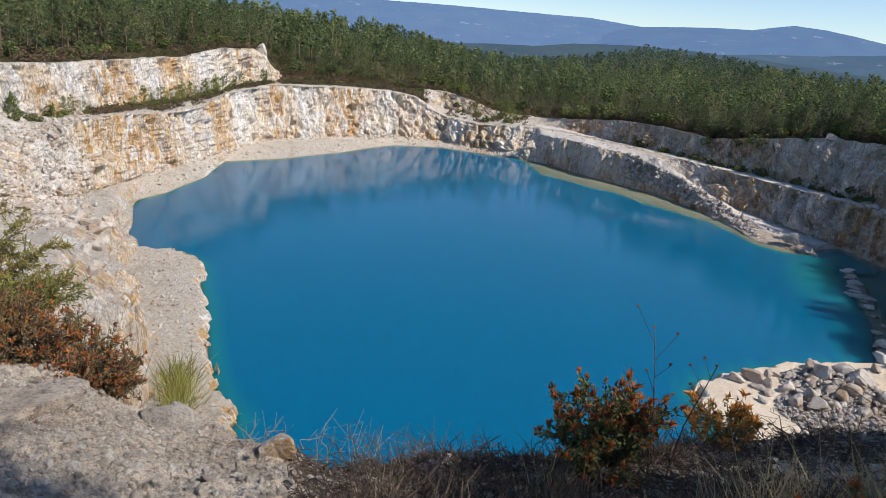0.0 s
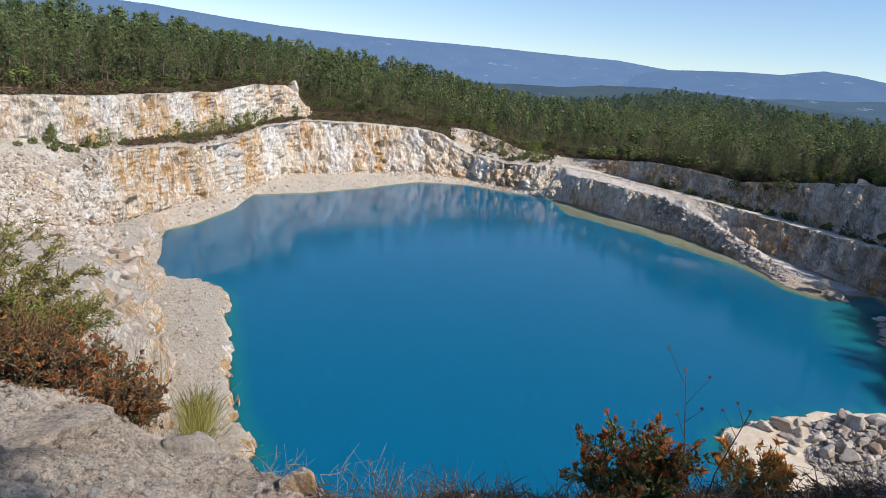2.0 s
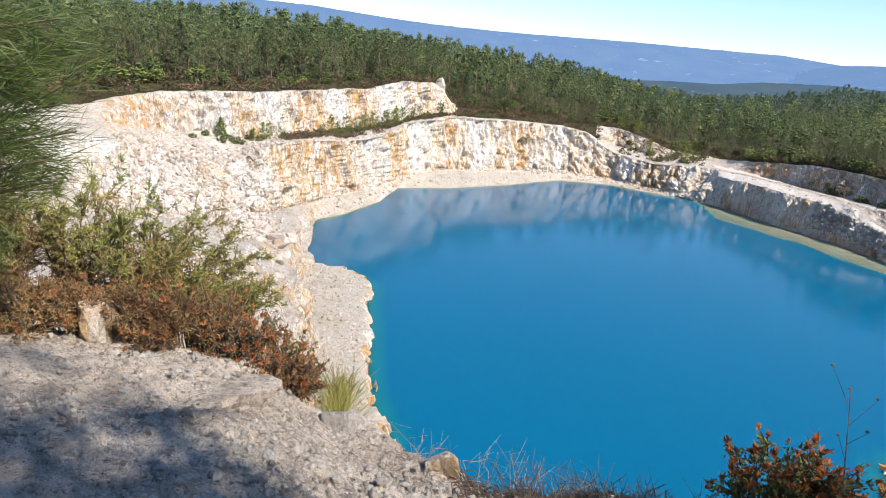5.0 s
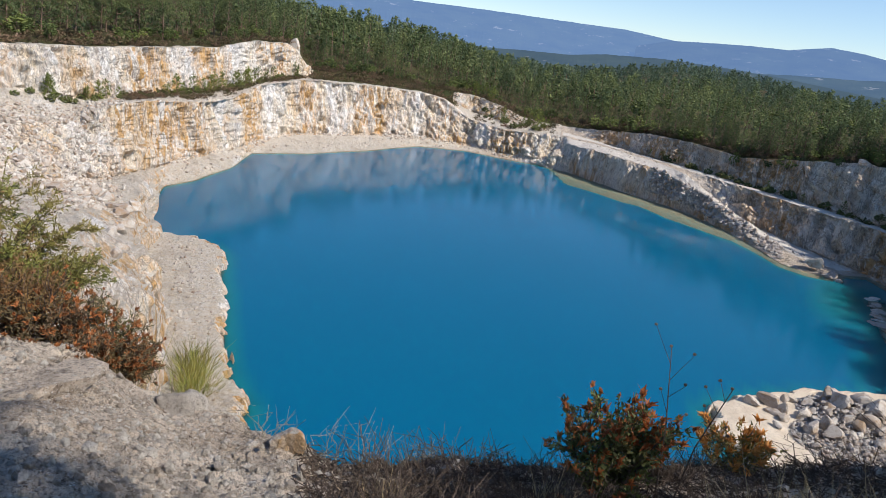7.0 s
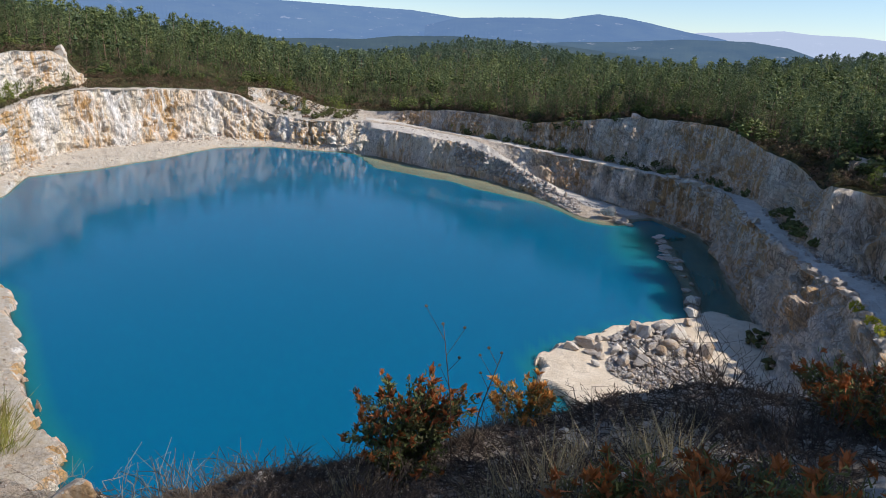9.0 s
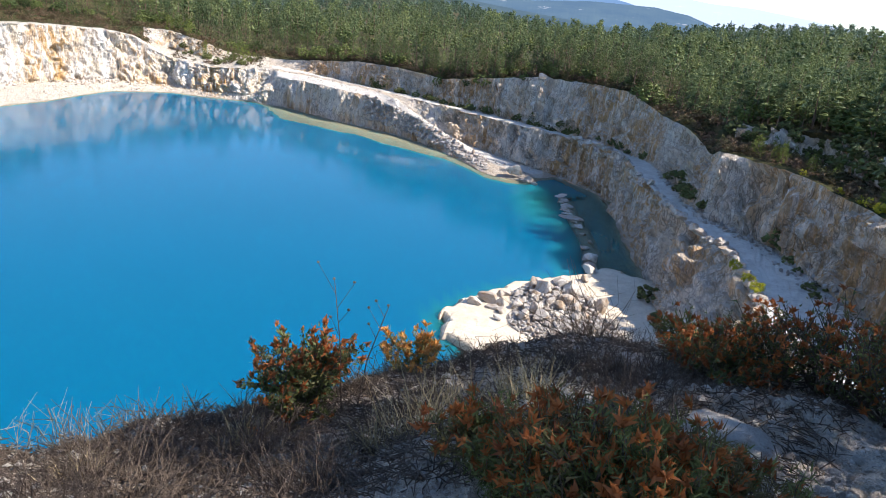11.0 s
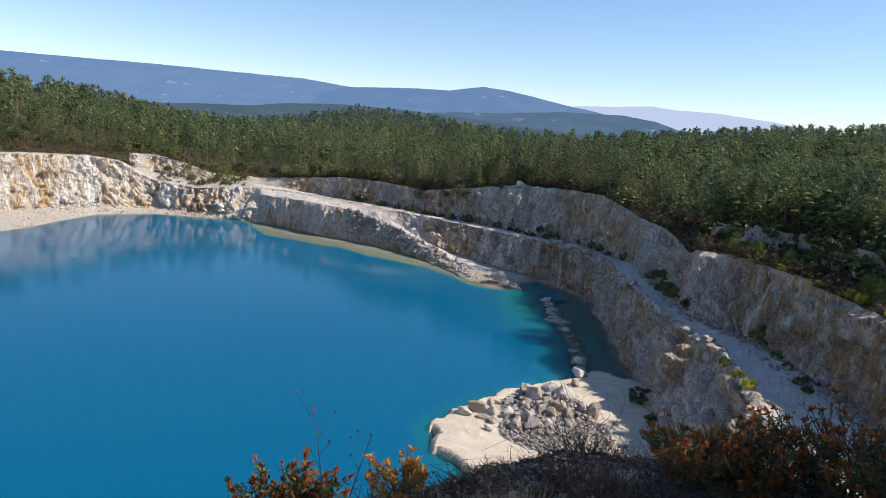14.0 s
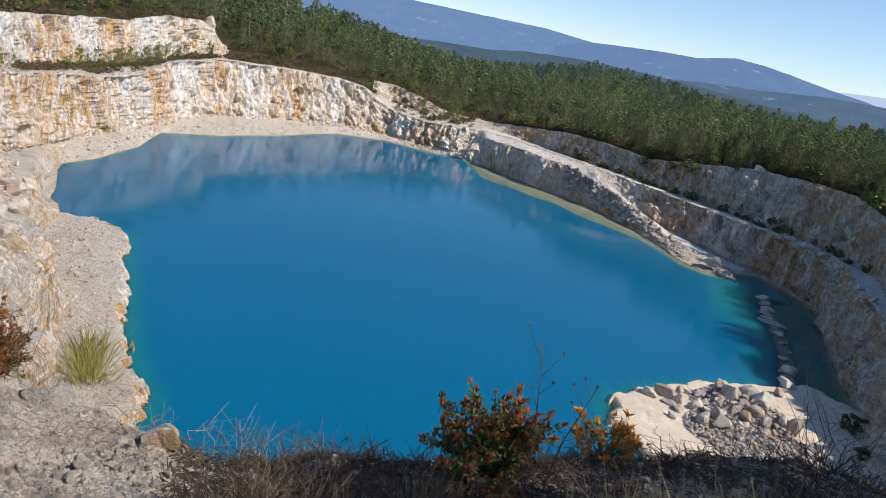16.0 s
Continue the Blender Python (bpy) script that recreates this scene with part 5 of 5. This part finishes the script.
stones_stuff("spur_stones", strew(700, -72, -56.0, FOOT - 0.3, SHORE, 0.06, 0.5, 3.0), "small stones on the sandy slope", M_STONE)
ledge_st = []
for _ in range(420):
    t = rng.uniform()
    x, y = -27 - 22 * t + rng.uniform(-2.6, 2.0), 22.0 + 14.5 * t + rng.uniform(-1.2, 2.4)
    if poly_distance(np.array([x]), np.array([y]), LEDGE)[0] > -0.5:
        continue
    ledge_st.append((x, y, 0.55, 0.06 + 0.38 * rng.uniform() ** 3))
stones_stuff("ledge_stones", ledge_st, "pale stones on the rock ledge", M_STONE)
near = []
for _ in range(8500):
    az, u = rng.uniform(-82, 37), rng.uniform(0.7, RIM + 0.05)
    p = on_sheet(az, u)
    near.append((*p, 0.008 + 0.055 * rng.uniform() ** 3.6))
for _ in range(2800):
    p = on_sheet(rng.uniform(-4, 33), RIM - 0.75 * rng.uniform())
    near.append((*p, 0.012 + 0.085 * rng.uniform() ** 2.8))
for _ in range(2600):
    p = on_sheet(rng.uniform(-80, -36), RIM - 0.75 * rng.uniform())
    near.append((*p, 0.014 + 0.07 * rng.uniform() ** 3))
stones_stuff("pebbles", near, "dusty pebbles strewn over the rim", M_PEBBLE)


def near_rock(az, u, w, h, v, label, sink=0.25, turn=0.0, mat=None):
    p = on_sheet(az, u)
    ob = boulder(p - Vector((0, 0, h * sink)), w, h, turn, v, label, mat=mat or M_PEBBLE)
    ob.name = "rock"
    return ob


near_rock(-45.2, RIM - 0.08, 0.22, 0.19, 2, "weathered brown rock on the edge of the rim", 0.3, 0.9, M_WEST)
near_rock(-53.9, RIM - 0.05, 0.28, 0.2, 4, "cracked ochre rock at the edge of the rim", 0.3, 0.8)
near_rock(-52.3, RIM + 0.02, 0.30, 0.22, 6, "cracked ochre rock at the edge of the rim", 0.3)
near_rock(-49.5, RIM + 0.12, 0.34, 0.3, 7, "pale boulder lodged below the rim", 0.1, 1.0)
near_rock(-73.0, RIM - 0.02, 0.42, 0.36, 2, "white rock beside the gorse", 0.2, 0.0, M_WEST)
near_rock(-63.5, RIM - 0.3, 0.42, 0.15, 3, "smooth hump of bare earth and rock", 0.5, 0.5, M_DIRT)
near_rock(24.0, RIM - 0.5, 0.5, 0.16, 5, "flat grey rock bedded in the rim", 0.5, 0.4, M_STONE_GREY)
near_rock(12.5, RIM - 0.2, 0.34, 0.2, 8, "grey rock bedded in the rim", 0.4, 0.0, M_STONE_GREY)


# ================= plants on the rim =================
def shrub_parts(seed, height, width, stems, leaves, leaf_len, leaf_w, heads, head, wild=0.25, fork=3, low=0.25):
    """Woody stems that fork and fan out; narrow leaves along them; flower heads at the tips."""
    g = np.random.default_rng(seed)
    wood, lc, la, tips = [], [], [], []
    for s in range(stems):
        a, out = g.uniform(0, 6.28), g.uniform(0.1, 1.0) ** 0.7
        tip = np.array([math.cos(a) * out * width, math.sin(a) * out * width, height * g.uniform(0.65, 1.05) * (1.08 - 0.35 * out * out)])
        root = np.array([math.cos(a), math.sin(a), 0]) * width * 0.12 * g.uniform()
        root[2] = -0.05
        m1 = root * 0.6 + tip * 0.4 + g.normal(size=3) * height * wild * 0.3
        m2 = root * 0.3 + tip * 0.7 + g.normal(size=3) * height * wild * 0.25
        path = np.array([root, m1, m2, tip])
        stem = [tube(path, np.array([0.009, 0.006, 0.004, 0.002]) * (0.6 + height), 3)]
        ends = [tip]
        for k in range(fork):
            f = g.uniform(0.45, 0.9)
            at = np.array([np.interp(f * 3, np.arange(4), path[:, c]) for c in range(3)])
            e = at + (tip - root) * g.uniform(0.18, 0.38) + g.normal(size=3) * height * 0.13
            stem.append(tube([at, (at + e) / 2 + g.normal(size=3) * 0.01, e], np.array([0.004, 0.003, 0.0015]) * (0.6 + height), 3))
            ends.append(e)
            for _ in range(leaves):
                w = g.uniform(0.2, 1.0)
                lc.append(at + (e - at) * w + g.normal(size=3) * 0.012), la.append((e - at) / (np.linalg.norm(e - at) + 1e-6) * 0.8)
        for _ in range(leaves * 2):
            f = g.uniform(low, 1.0)
            lc.append(np.array([np.interp(f * 3, np.arange(4), path[:, c]) for c in range(3)]) + g.normal(size=3) * 0.012), la.append(np.array([0, 0, 0.5]))
        wood.append(join(stem))
        tips += [(e, (e - root) / np.linalg.norm(e - root)) for e in ends if g.uniform() < heads]
    lc, la = np.array(lc), np.array(la)
    L = sprays(lc, la, np.full(len(lc), leaf_len) * g.uniform(0.6, 1.2, len(lc)), 2, leaf_w, g, 0.7)
    return wood, L, [(e, d, head * g.uniform(0.65, 1.25)) for e, d in tips]


HEADS = {}


def flower_head(mat, v):
    """The mesh of one dried flower head, a metre long, shared by all of its kind."""
    if (mat.name, v) not in HEADS:
        V, F = sprays(np.zeros((1, 3)), np.array([[0, 0, 0.9]]), np.ones(1), 14, 0.32, np.random.default_rng(80 + v), 0.95)
        V = V.reshape(-1, 3, 3)
        V[:, 2] *= 0.68
        core = V[:, :2].reshape(-1, 2, 3) * 0.5
        V[:, :2] = core
        pts = np.concatenate([V[:, 2], V[:, :2].reshape(-1, 3), [[0, 0, 0]]])
        n = len(V)
        F = np.concatenate([np.stack([n + 2 * np.arange(n), n + 2 * np.arange(n) + 1, np.arange(n)], 1), np.stack([n + 2 * np.arange(n), n + 2 * np.arange(n) + 1, np.full(n, 3 * n)], 1)])
        V = pts
        ob = mk("flower_head", V, F, mat)
        HEADS[(mat.name, v)] = ob.data
        bpy.data.objects.remove(ob)
    return HEADS[(mat.name, v)]


def shrub(name, parts, mats, label, category, at, turn=0.0, group=""):
    root = new(name)
    root.matrix_basis = spin(at, turn)
    for v, f in parts[0]:
        mk("stem", v, f, mats[0], root)
    tagged(mk("foliage", *parts[1], mats[1], root), kind="stuff")
    for i, (e, d, size) in enumerate(parts[2]):
        h = new("flower_head", flower_head(mats[2], i % 4))
        h.parent = root
        h.matrix_basis = Matrix.Translation(e) @ Vector(d).to_track_quat("Z", "Y").to_matrix().to_4x4() @ Matrix.Rotation(i * 1.3, 4, "Z") @ Matrix.Scale(size, 4)
    return tagged(root, label, category, group)


EYE_LEFT, EYE_MID, EYE_RIGHT = (-0.19, -0.1), (0.27, -0.15), (0.38, 0.0)


def spot(az, r, eye=(0.0, 0.0)):
    """The ground on a bearing from where the eye stood at the time."""
    x, y = eye[0] + r * math.sin(radians(az)), eye[1] + r * math.cos(radians(az))
    return ground_at(math.degrees(math.atan2(x, y)), math.hypot(x, y)) - Vector((0, 0, 0.02))


ROCKROSE = (M_TWIG, M_SHRUB, M_ORANGE)
shrub("rockrose_bush", shrub_parts(401, 0.42, 0.36, 38, 15, 0.038, 0.24, 0.9, 0.055), ROCKROSE, "dark leafy shrub topped with dried orange flower heads", "shrub", spot(-19.8, 3.85, EYE_MID))
shrub("rockrose_bush", shrub_parts(402, 0.30, 0.22, 20, 9, 0.042, 0.16, 0.95, 0.058), (M_PALE_TWIG, leafy("yellowing shrub leaves", (0.20, 0.17, 0.05), (0.32, 0.26, 0.09), None), leafy("pale orange flower heads", (0.55, 0.22, 0.05), (0.85, 0.48, 0.14), None, soft=0.35)), "low sunlit shrub with pale orange flower heads", "shrub", spot(-9.8, 4.6, EYE_MID))
for i, (az, r, h, w) in enumerate([(15.5, 4.7, 0.36, 0.4), (19.5, 4.95, 0.58, 0.42), (24.0, 4.9, 0.78, 0.5), (28.5, 4.7, 0.80, 0.5), (33.0, 4.5, 0.75, 0.5), (12.8, 4.9, 0.35, 0.35)]):
    shrub("rockrose_bush", shrub_parts(410 + i, h * 0.72, w, 48, 5, 0.042, 0.14, 0.5, 0.055, 0.4, 4), ROCKROSE, "tangled brown shrub with rusty orange flower heads", "shrub", spot(az, r, EYE_RIGHT), i * 1.1, "brown shrubs on the rim")
for i, (az, r, h, w) in enumerate([(-2.0, 2.55, 0.42, 0.28), (3.0, 2.3, 0.55, 0.3), (7.5, 2.15, 0.62, 0.3), (12.0, 2.25, 0.55, 0.3), (17.0, 2.4, 0.42, 0.28), (5.0, 2.75, 0.40, 0.3), (11.0, 2.8, 0.36, 0.3), (20.5, 2.5, 0.36, 0.28), (15.0, 2.1, 0.5, 0.3)]):
    shrub("rockrose_bush", shrub_parts(420 + i, h * 0.62, w, 28, 13, 0.046, 0.10, 0.55, 0.058, 0.4, 4), (M_TWIG, leafy("narrow green leaves", (0.085, 0.10, 0.03), (0.18, 0.20, 0.065), (0.13, 0.085, 0.04), scale=3.0) if i == 0 else bpy.data.materials["narrow green leaves"], M_ORANGE), "green narrow-leaved shrub with orange dried flower heads", "shrub", spot(az, r, EYE_MID), i * 0.9, "leafy shrubs by the path")


def gorse_parts(seed, height, width, boughs, lean, reach=1.0):
    """Arching boughs set all along with side twigs, every twig thick with short spines; the inner, older wood is brown."""
    g = np.random.default_rng(seed)
    wood, tip_c, tip_a, old_c, old_a = [], [], [], [], []
    for b in range(boughs):
        a, out = g.uniform(0, 6.28), g.uniform(0.15, 1.0)
        d = np.array([math.cos(a) * out * width, math.sin(a) * out * width, 0]) * 0.85 + np.array([lean[0], lean[1], 0]) * g.uniform(0.3, 1.0) * reach
        rise, droop = height * g.uniform(0.75, 1.25), height * g.uniform(0.1, 0.45)
        tt = np.linspace(0, 1, 6)
        path = np.stack([d[0] * tt, d[1] * tt, rise * tt**0.8 - droop * tt**2 - 0.04], 1) + g.normal(size=(6, 3)) * 0.02 * height
        stem = [tube(path, 0.009 * (1.1 - tt), 4)]
        for k in range(17):
            t = 0.22 + 0.78 * (k + g.uniform()) / 17
            at = np.array([np.interp(t, tt, path[:, c]) for c in range(3)])
            ahead = path[min(5, int(t * 5) + 1)] - path[int(min(t, 0.99) * 5)]
            ahead /= np.linalg.norm(ahead) + 1e-9
            e = at + (ahead * g.uniform(0.4, 1.0) + g.normal(size=3) * 0.55 + np.array([0, 0, 0.15])) * g.uniform(0.10, 0.24) * (1.15 - 0.6 * t)
            stem.append(tube([at, e], (0.0028, 0.0012), 3))
            for q in range(9):
                c = at + (e - at) * (q + g.uniform()) / 9
                cs, ca = (old_c, old_a) if t < 0.40 + 0.5 * g.uniform() else (tip_c, tip_a)
                cs.append(c), ca.append((e - at) / (np.linalg.norm(e - at) + 1e-9) * 0.7)
        wood.append(join(stem))
    green = sprays(np.array(tip_c), np.array(tip_a), g.uniform(0.03, 0.055, len(tip_c)), 4, 0.13, g, 0.75)
    brown = sprays(np.array(old_c), np.array(old_a), g.uniform(0.03, 0.05, len(old_c)), 3, 0.13, g, 0.8)
    return wood, green, brown


def gorse(at, parts, label):
    root = new("gorse_bush")
    root.matrix_basis = spin(at, 0.0)
    for v, f in parts[0]:
        mk("bough", v, f, M_TWIG, root)
    tagged(mk("foliage", *parts[1], M_GORSE, root, "yellow-green spines of the young shoots"), kind="stuff")
    tagged(mk("old_foliage", *parts[2], M_GORSE_OLD, root, "brown dead spines of the inner wood"), kind="stuff")
    return tagged(root, label, "bush", "gorse on the rim")


for i, (az, r, h, w, out) in enumerate([(-77.0, 6.0, 1.2, 0.6, 0.1), (-72.5, 6.2, 1.3, 0.65, 0.2), (-68.5, 6.2, 1.45, 0.55, 0.4), (-66.5, 6.0, 1.25, 0.3, 0.95), (-64.5, 5.7, 0.75, 0.3, 0.65), (-80.0, 6.0, 1.1, 0.55, 0.1), (-70.0, 5.7, 0.8, 0.5, 0.4)]):
    side = (math.cos(radians(az)) * out, -math.sin(radians(az)) * out)
    gorse(spot(az, r, EYE_LEFT), gorse_parts(430 + i, h, w, 24 if i not in (3, 4) else 16, side), "spiny yellow-green gorse bush with arching boughs on the rim")
for i, (az, r, h, w) in enumerate([(-57.6, 5.1, 0.48, 0.36), (-60.8, 5.2, 0.50, 0.38), (-64.2, 5.2, 0.50, 0.38), (-67.8, 5.2, 0.48, 0.38), (-71.5, 5.2, 0.42, 0.35), (-75.5, 5.2, 0.4, 0.35), (-55.9, 5.0, 0.32, 0.26)]):
    shrub("heather_bush", shrub_parts(440 + i, h * 0.8, w, 34, 10, 0.04, 0.14, 0.75 if i in (0, 1, 6) else 0.12, 0.045, 0.3, 6), (M_TWIG, M_HEATH if i in (0, 1, 6) else M_GORSE_OLD, M_RUST), "rust-red flowering heather at the foot of the gorse" if i in (0, 1, 6) else "brown heather with a few rusty flowers", "shrub", spot(az, r, EYE_LEFT), i, "heather on the rim")


def brush(seed, height, width, n, thick):
    """A tangle of bare dry twigs."""
    g = np.random.default_rng(seed)
    out = []
    for _ in range(n):
        a, o = g.uniform(0, 6.28), g.uniform(0, 1)
        root = np.array([math.cos(a) * o * width * 0.7, math.sin(a) * o * width * 0.7, -0.03])
        d = np.array([math.cos(a + g.normal() * 0.8), math.sin(a + g.normal() * 0.8), g.uniform(0.3, 2.2)])
        d *= height / np.linalg.norm(d) * g.uniform(0.5, 1.2)
        p = [root, root + d * 0.4 + g.normal(size=3) * 0.03, root + d * 0.75 + g.normal(size=3) * 0.05, root + d + g.normal(size=3) * 0.05]
        out.append(tube(p, np.array([1.2, 0.9, 0.6, 0.3]) * thick, 3))
        for _k in range(2):
            b = np.array(p[1]) * g.uniform(0.3, 0.7) + np.array(p[2]) * 0.5
            e = b + d * 0.3 + g.normal(size=3) * height * 0.22
            out.append(tube([b, e], np.array([0.6, 0.25]) * thick, 3))
    return join(out)


def dry_brush(az, r, seed, h, w, n, thick, mat, label, group=""):
    root = new("dry_brush")
    root.matrix_basis = spin(spot(az, r, (0.1, 0.0)), seed)
    tagged(mk("brushwood", *brush(seed, h, w, n, thick), mat, root), kind="stuff")
    return tagged(root, label, "dry shrub", group)


for i in range(64):
    az = -42 + 60 * ((i * 0.618) % 1.0)
    r = float(LINES[RIM][0](az)) - rng.uniform(0.0, 2.0)
    dry_brush(az, r, 500 + i, rng.uniform(0.14, 0.28) * (0.6 if -14 < az < 6 else 1.0), rng.uniform(0.25, 0.4), 46, 0.0036, M_TWIG, "dark dry brushwood on the rim", "brushwood on the rim")
for i, az in enumerate((-47.5, -45.0, -42.0, -39.0, -36.0, -33.0)):
    dry_brush(az, float(LINES[RIM][0](az)) - 0.05, 540 + i, rng.uniform(0.18, 0.30), 0.22, 12, 0.0026, M_PALE_TWIG, "bleached bare twigs on the rim's edge", "bleached twigs")
litter = []
g8 = np.random.default_rng(88)
for _ in range(10000):
    az, u = g8.uniform(-44, 30), RIM - 0.9 * g8.uniform() ** 1.3 + 0.03
    p = np.array(on_sheet(az, u)) + np.array((0, 0, 0.006))
    d = g8.normal(size=3) * np.array((1, 1, 0.35))
    d *= g8.uniform(0.03, 0.11) / np.linalg.norm(d)
    litter.append(tube([p - d, p + g8.normal(size=3) * 0.008 + np.array((0, 0, 0.008)), p + d], np.array([1.0, 1.3, 0.6]) * 0.0030, 3))
tagged(mk("twig_litter", *join(litter), M_TWIG), "dark dry twigs and litter strewn on the rim", "litter", kind="stuff")
dry_brush(7.6, 5.25, 560, 0.62, 0.35, 24, 0.0032, M_TWIG, "bare dark dead shrub on the rim")
dry_brush(5.4, 5.2, 561, 0.4, 0.3, 20, 0.003, M_TWIG, "bare dark dead shrub on the rim")


def tussock(at, seed, h, w, n, mat, label, thick=0.004):
    g = np.random.default_rng(seed)
    c = np.stack([g.normal(size=n) * w * 0.3, g.normal(size=n) * w * 0.3, np.full(n, -0.02)], 1)
    aim = np.stack([c[:, 0] / w * 1.2, c[:, 1] / w * 1.2, np.full(n, 1.0)], 1)
    root = new("grass_tussock")
    root.matrix_basis = spin(at, seed)
    tagged(mk("grass", *sprays(c, aim, np.full(n, h), 1, thick / h, g, 0.22), mat, root), kind="stuff")
    return tagged(root, label, "grass")


for i, (az, r, h) in enumerate([(-8.5, 3.25, 0.36), (-5.5, 3.5, 0.3), (1.5, 3.4, 0.3), (-12.5, 3.1, 0.22), (-0.5, 3.9, 0.26), (-38, 3.4, 0.18), (-25, 3.3, 0.2)]):
    tussock(spot(az, r, EYE_MID), 600 + i, h, 0.16, 130, M_STRAW, "pale dry grass tussock on the rim", 0.003)
for i, (x, y) in enumerate([(-28.2, 22.3), (-29.2, 23.2), (-27.6, 21.8), (-30.2, 23.6)]):
    tussock((x, y, 0.5), 620 + i, 1.5, 0.9, 200, M_GORSE, "green and straw-coloured rushes on the ledge", 0.02)
tussock(spot(-58.8, 5.6), 630, 0.5, 0.2, 60, M_GORSE, "thin green rushes beside the heather", 0.004)

# two dead stalks with seed pods above the middle shrub
g9 = np.random.default_rng(77)
for az, r, h, lean in ((-16.2, 3.75, 0.86, -0.10), (-14.8, 3.8, 0.72, 0.14)):
    root = new("dry_stalk")
    root.matrix_basis = spin(spot(az, r, EYE_MID), 0)
    path = [np.array([0, 0, 0.0]), np.array([lean * 0.3, 0, h * 0.5]), np.array([lean, 0.02, h])]
    pieces, pods = [tube(path, (0.005, 0.0035, 0.002), 4)], []
    for k in range(5):
        b = path[1] + (path[2] - path[1]) * (k / 5)
        e = b + np.array([g9.uniform(-0.14, 0.14), g9.uniform(-0.1, 0.1), g9.uniform(0.08, 0.2)])
        pieces.append(tube([b, e], (0.002, 0.001), 3)), pods.append(e)
    mk("stem", *join(pieces), M_TWIG, root)
    pods.append(path[2])
    v, f = SMALL[0]
    for p in pods:
        mk("seed_pod", v * 0.022 + p, f, M_TWIG, root)
    tagged(root, "bare dead stalk with seed pods", "dry stalk")


# ================= near pines =================
def near_pine(base, height, tufts, label, seed):
    """A pine beside the path: trunk, and boughs that end in tufts of long needles at the given places."""
    g = np.random.default_rng(seed)
    root = new("pine_tree")
    root.matrix_basis = Matrix.Translation(base)
    hs = np.linspace(0, 1, 8)
    trunk = np.stack([0.06 * np.sin(hs * 4), 0.06 * np.cos(hs * 3) - 0.06, hs * height], 1)
    trunk[0, 2] = -0.2
    mk("trunk", *tube(trunk, 0.10 * (1.05 - hs) + 0.012, 8), M_BARK, root, smooth=True)
    wood, cs, aims = [], [], []
    for t in tufts:
        t = np.asarray(t, float) - np.array(base)
        at = np.array([np.interp(max(0.2, t[2] - 0.25), trunk[:, 2], trunk[:, c]) for c in range(3)])
        midp = at * 0.45 + t * 0.55 - np.array([0, 0, 0.08])
        wood.append(tube([at, midp, t], (0.018, 0.011, 0.005), 4))
        d = (t - midp) / np.linalg.norm(t - midp)
        for k in range(9):
            w = 0.45 + 0.55 * (k + g.uniform()) / 9
            cs.append(midp + (t - midp) * w), aims.append(d * 1.0)
        for s in range(4):
            b = midp + (t - midp) * g.uniform(0.1, 0.9)
            e = b + d * 0.16 + g.normal(size=3) * 0.12
            wood.append(tube([b, e], (0.005, 0.003), 3))
            for k in range(5):
                cs.append(b + (e - b) * (k + 1) / 5), aims.append((e - b) / np.linalg.norm(e - b))
    for v, f in wood:
        mk("bough", v, f, M_BARK, root)
    tagged(mk("foliage", *sprays(np.array(cs), np.array(aims), np.full(len(cs), 0.19), 16, 0.0135, g, 0.42), M_NEEDLE, root), kind="stuff")
    return tagged(root, label, "tree")


def at_angle(az, el, r, eye=(0.38, 0.0, 20.19)):
    a, e = radians(az), radians(el)
    return (eye[0] + r * math.sin(a), eye[1] + r * math.cos(a), eye[2] + r * math.tan(e))


right_tufts = [at_angle(az + 1.0, el, r) for az, el, r in ((29.8, 2.5, 2.9), (30.3, -0.5, 2.8), (30.7, -3.2, 2.9), (31.6, -6.5, 2.8), (32.6, -9.0, 2.9), (32.0, 1.0, 2.7), (33.0, -3.0, 2.7), (33.2, -16.0, 2.7), (32.9, -18.2, 2.8), (34.5, -19.5, 2.6), (34.5, -7.0, 2.7))]
near_pine((3.1, 1.55, 18.2), 4.2, right_tufts, "young pine with long needles beside the viewpoint", 701)
left_tufts = [at_angle(az, el, r, (-0.19, -0.13, 19.9)) for az, el, r in ((-72.2, 0.3, 4.2), (-71.6, -2.0, 4.4), (-72.4, -5.5, 4.2), (-71.4, -7.3, 4.3), (-73.0, -9.3, 4.1), (-72.8, -10.8, 4.2), (-73.5, -3.5, 4.1), (-73.8, -7.5, 4.1), (-75.8, -3, 4.0), (-76.2, -8, 4.0), (-76.8, 1, 4.1))]
near_pine((-5.0, -0.3, 18.1), 4.0, left_tufts, "young pine with long needles beside the gorse", 702)

# taller pines beside and behind the viewpoint, which throw the dappled shade
shade_spots = []
for i, (x, y, size) in enumerate([(6.0, 3.7, 0.76), (6.3, 4.6, 0.6), (5.4, 2.9, 0.64), (5.0, 4.3, 0.55), (6.8, 6.2, 0.75), (5.4, 5.3, 0.55), (6.0, 0.7, 1.3), (6.3, -0.8, 1.35), (7.9, 0.2, 1.45), (7.2, -2.0, 1.3), (5.0, 2.2, 0.5)]):
    shade_spots.append((Vector((x, y, 18.4)), i * 1.3, size, 0))
planted(tree_thing, "shade_pine", [pine(720 + i, 8.5, 1.7, 0.18, 30, 4, 18, 0.05, 0.5) for i in range(1)], (M_BARK, M_PINE), "tall maritime pine behind the viewpoint", "tree", "pines behind the viewpoint", shade_spots)
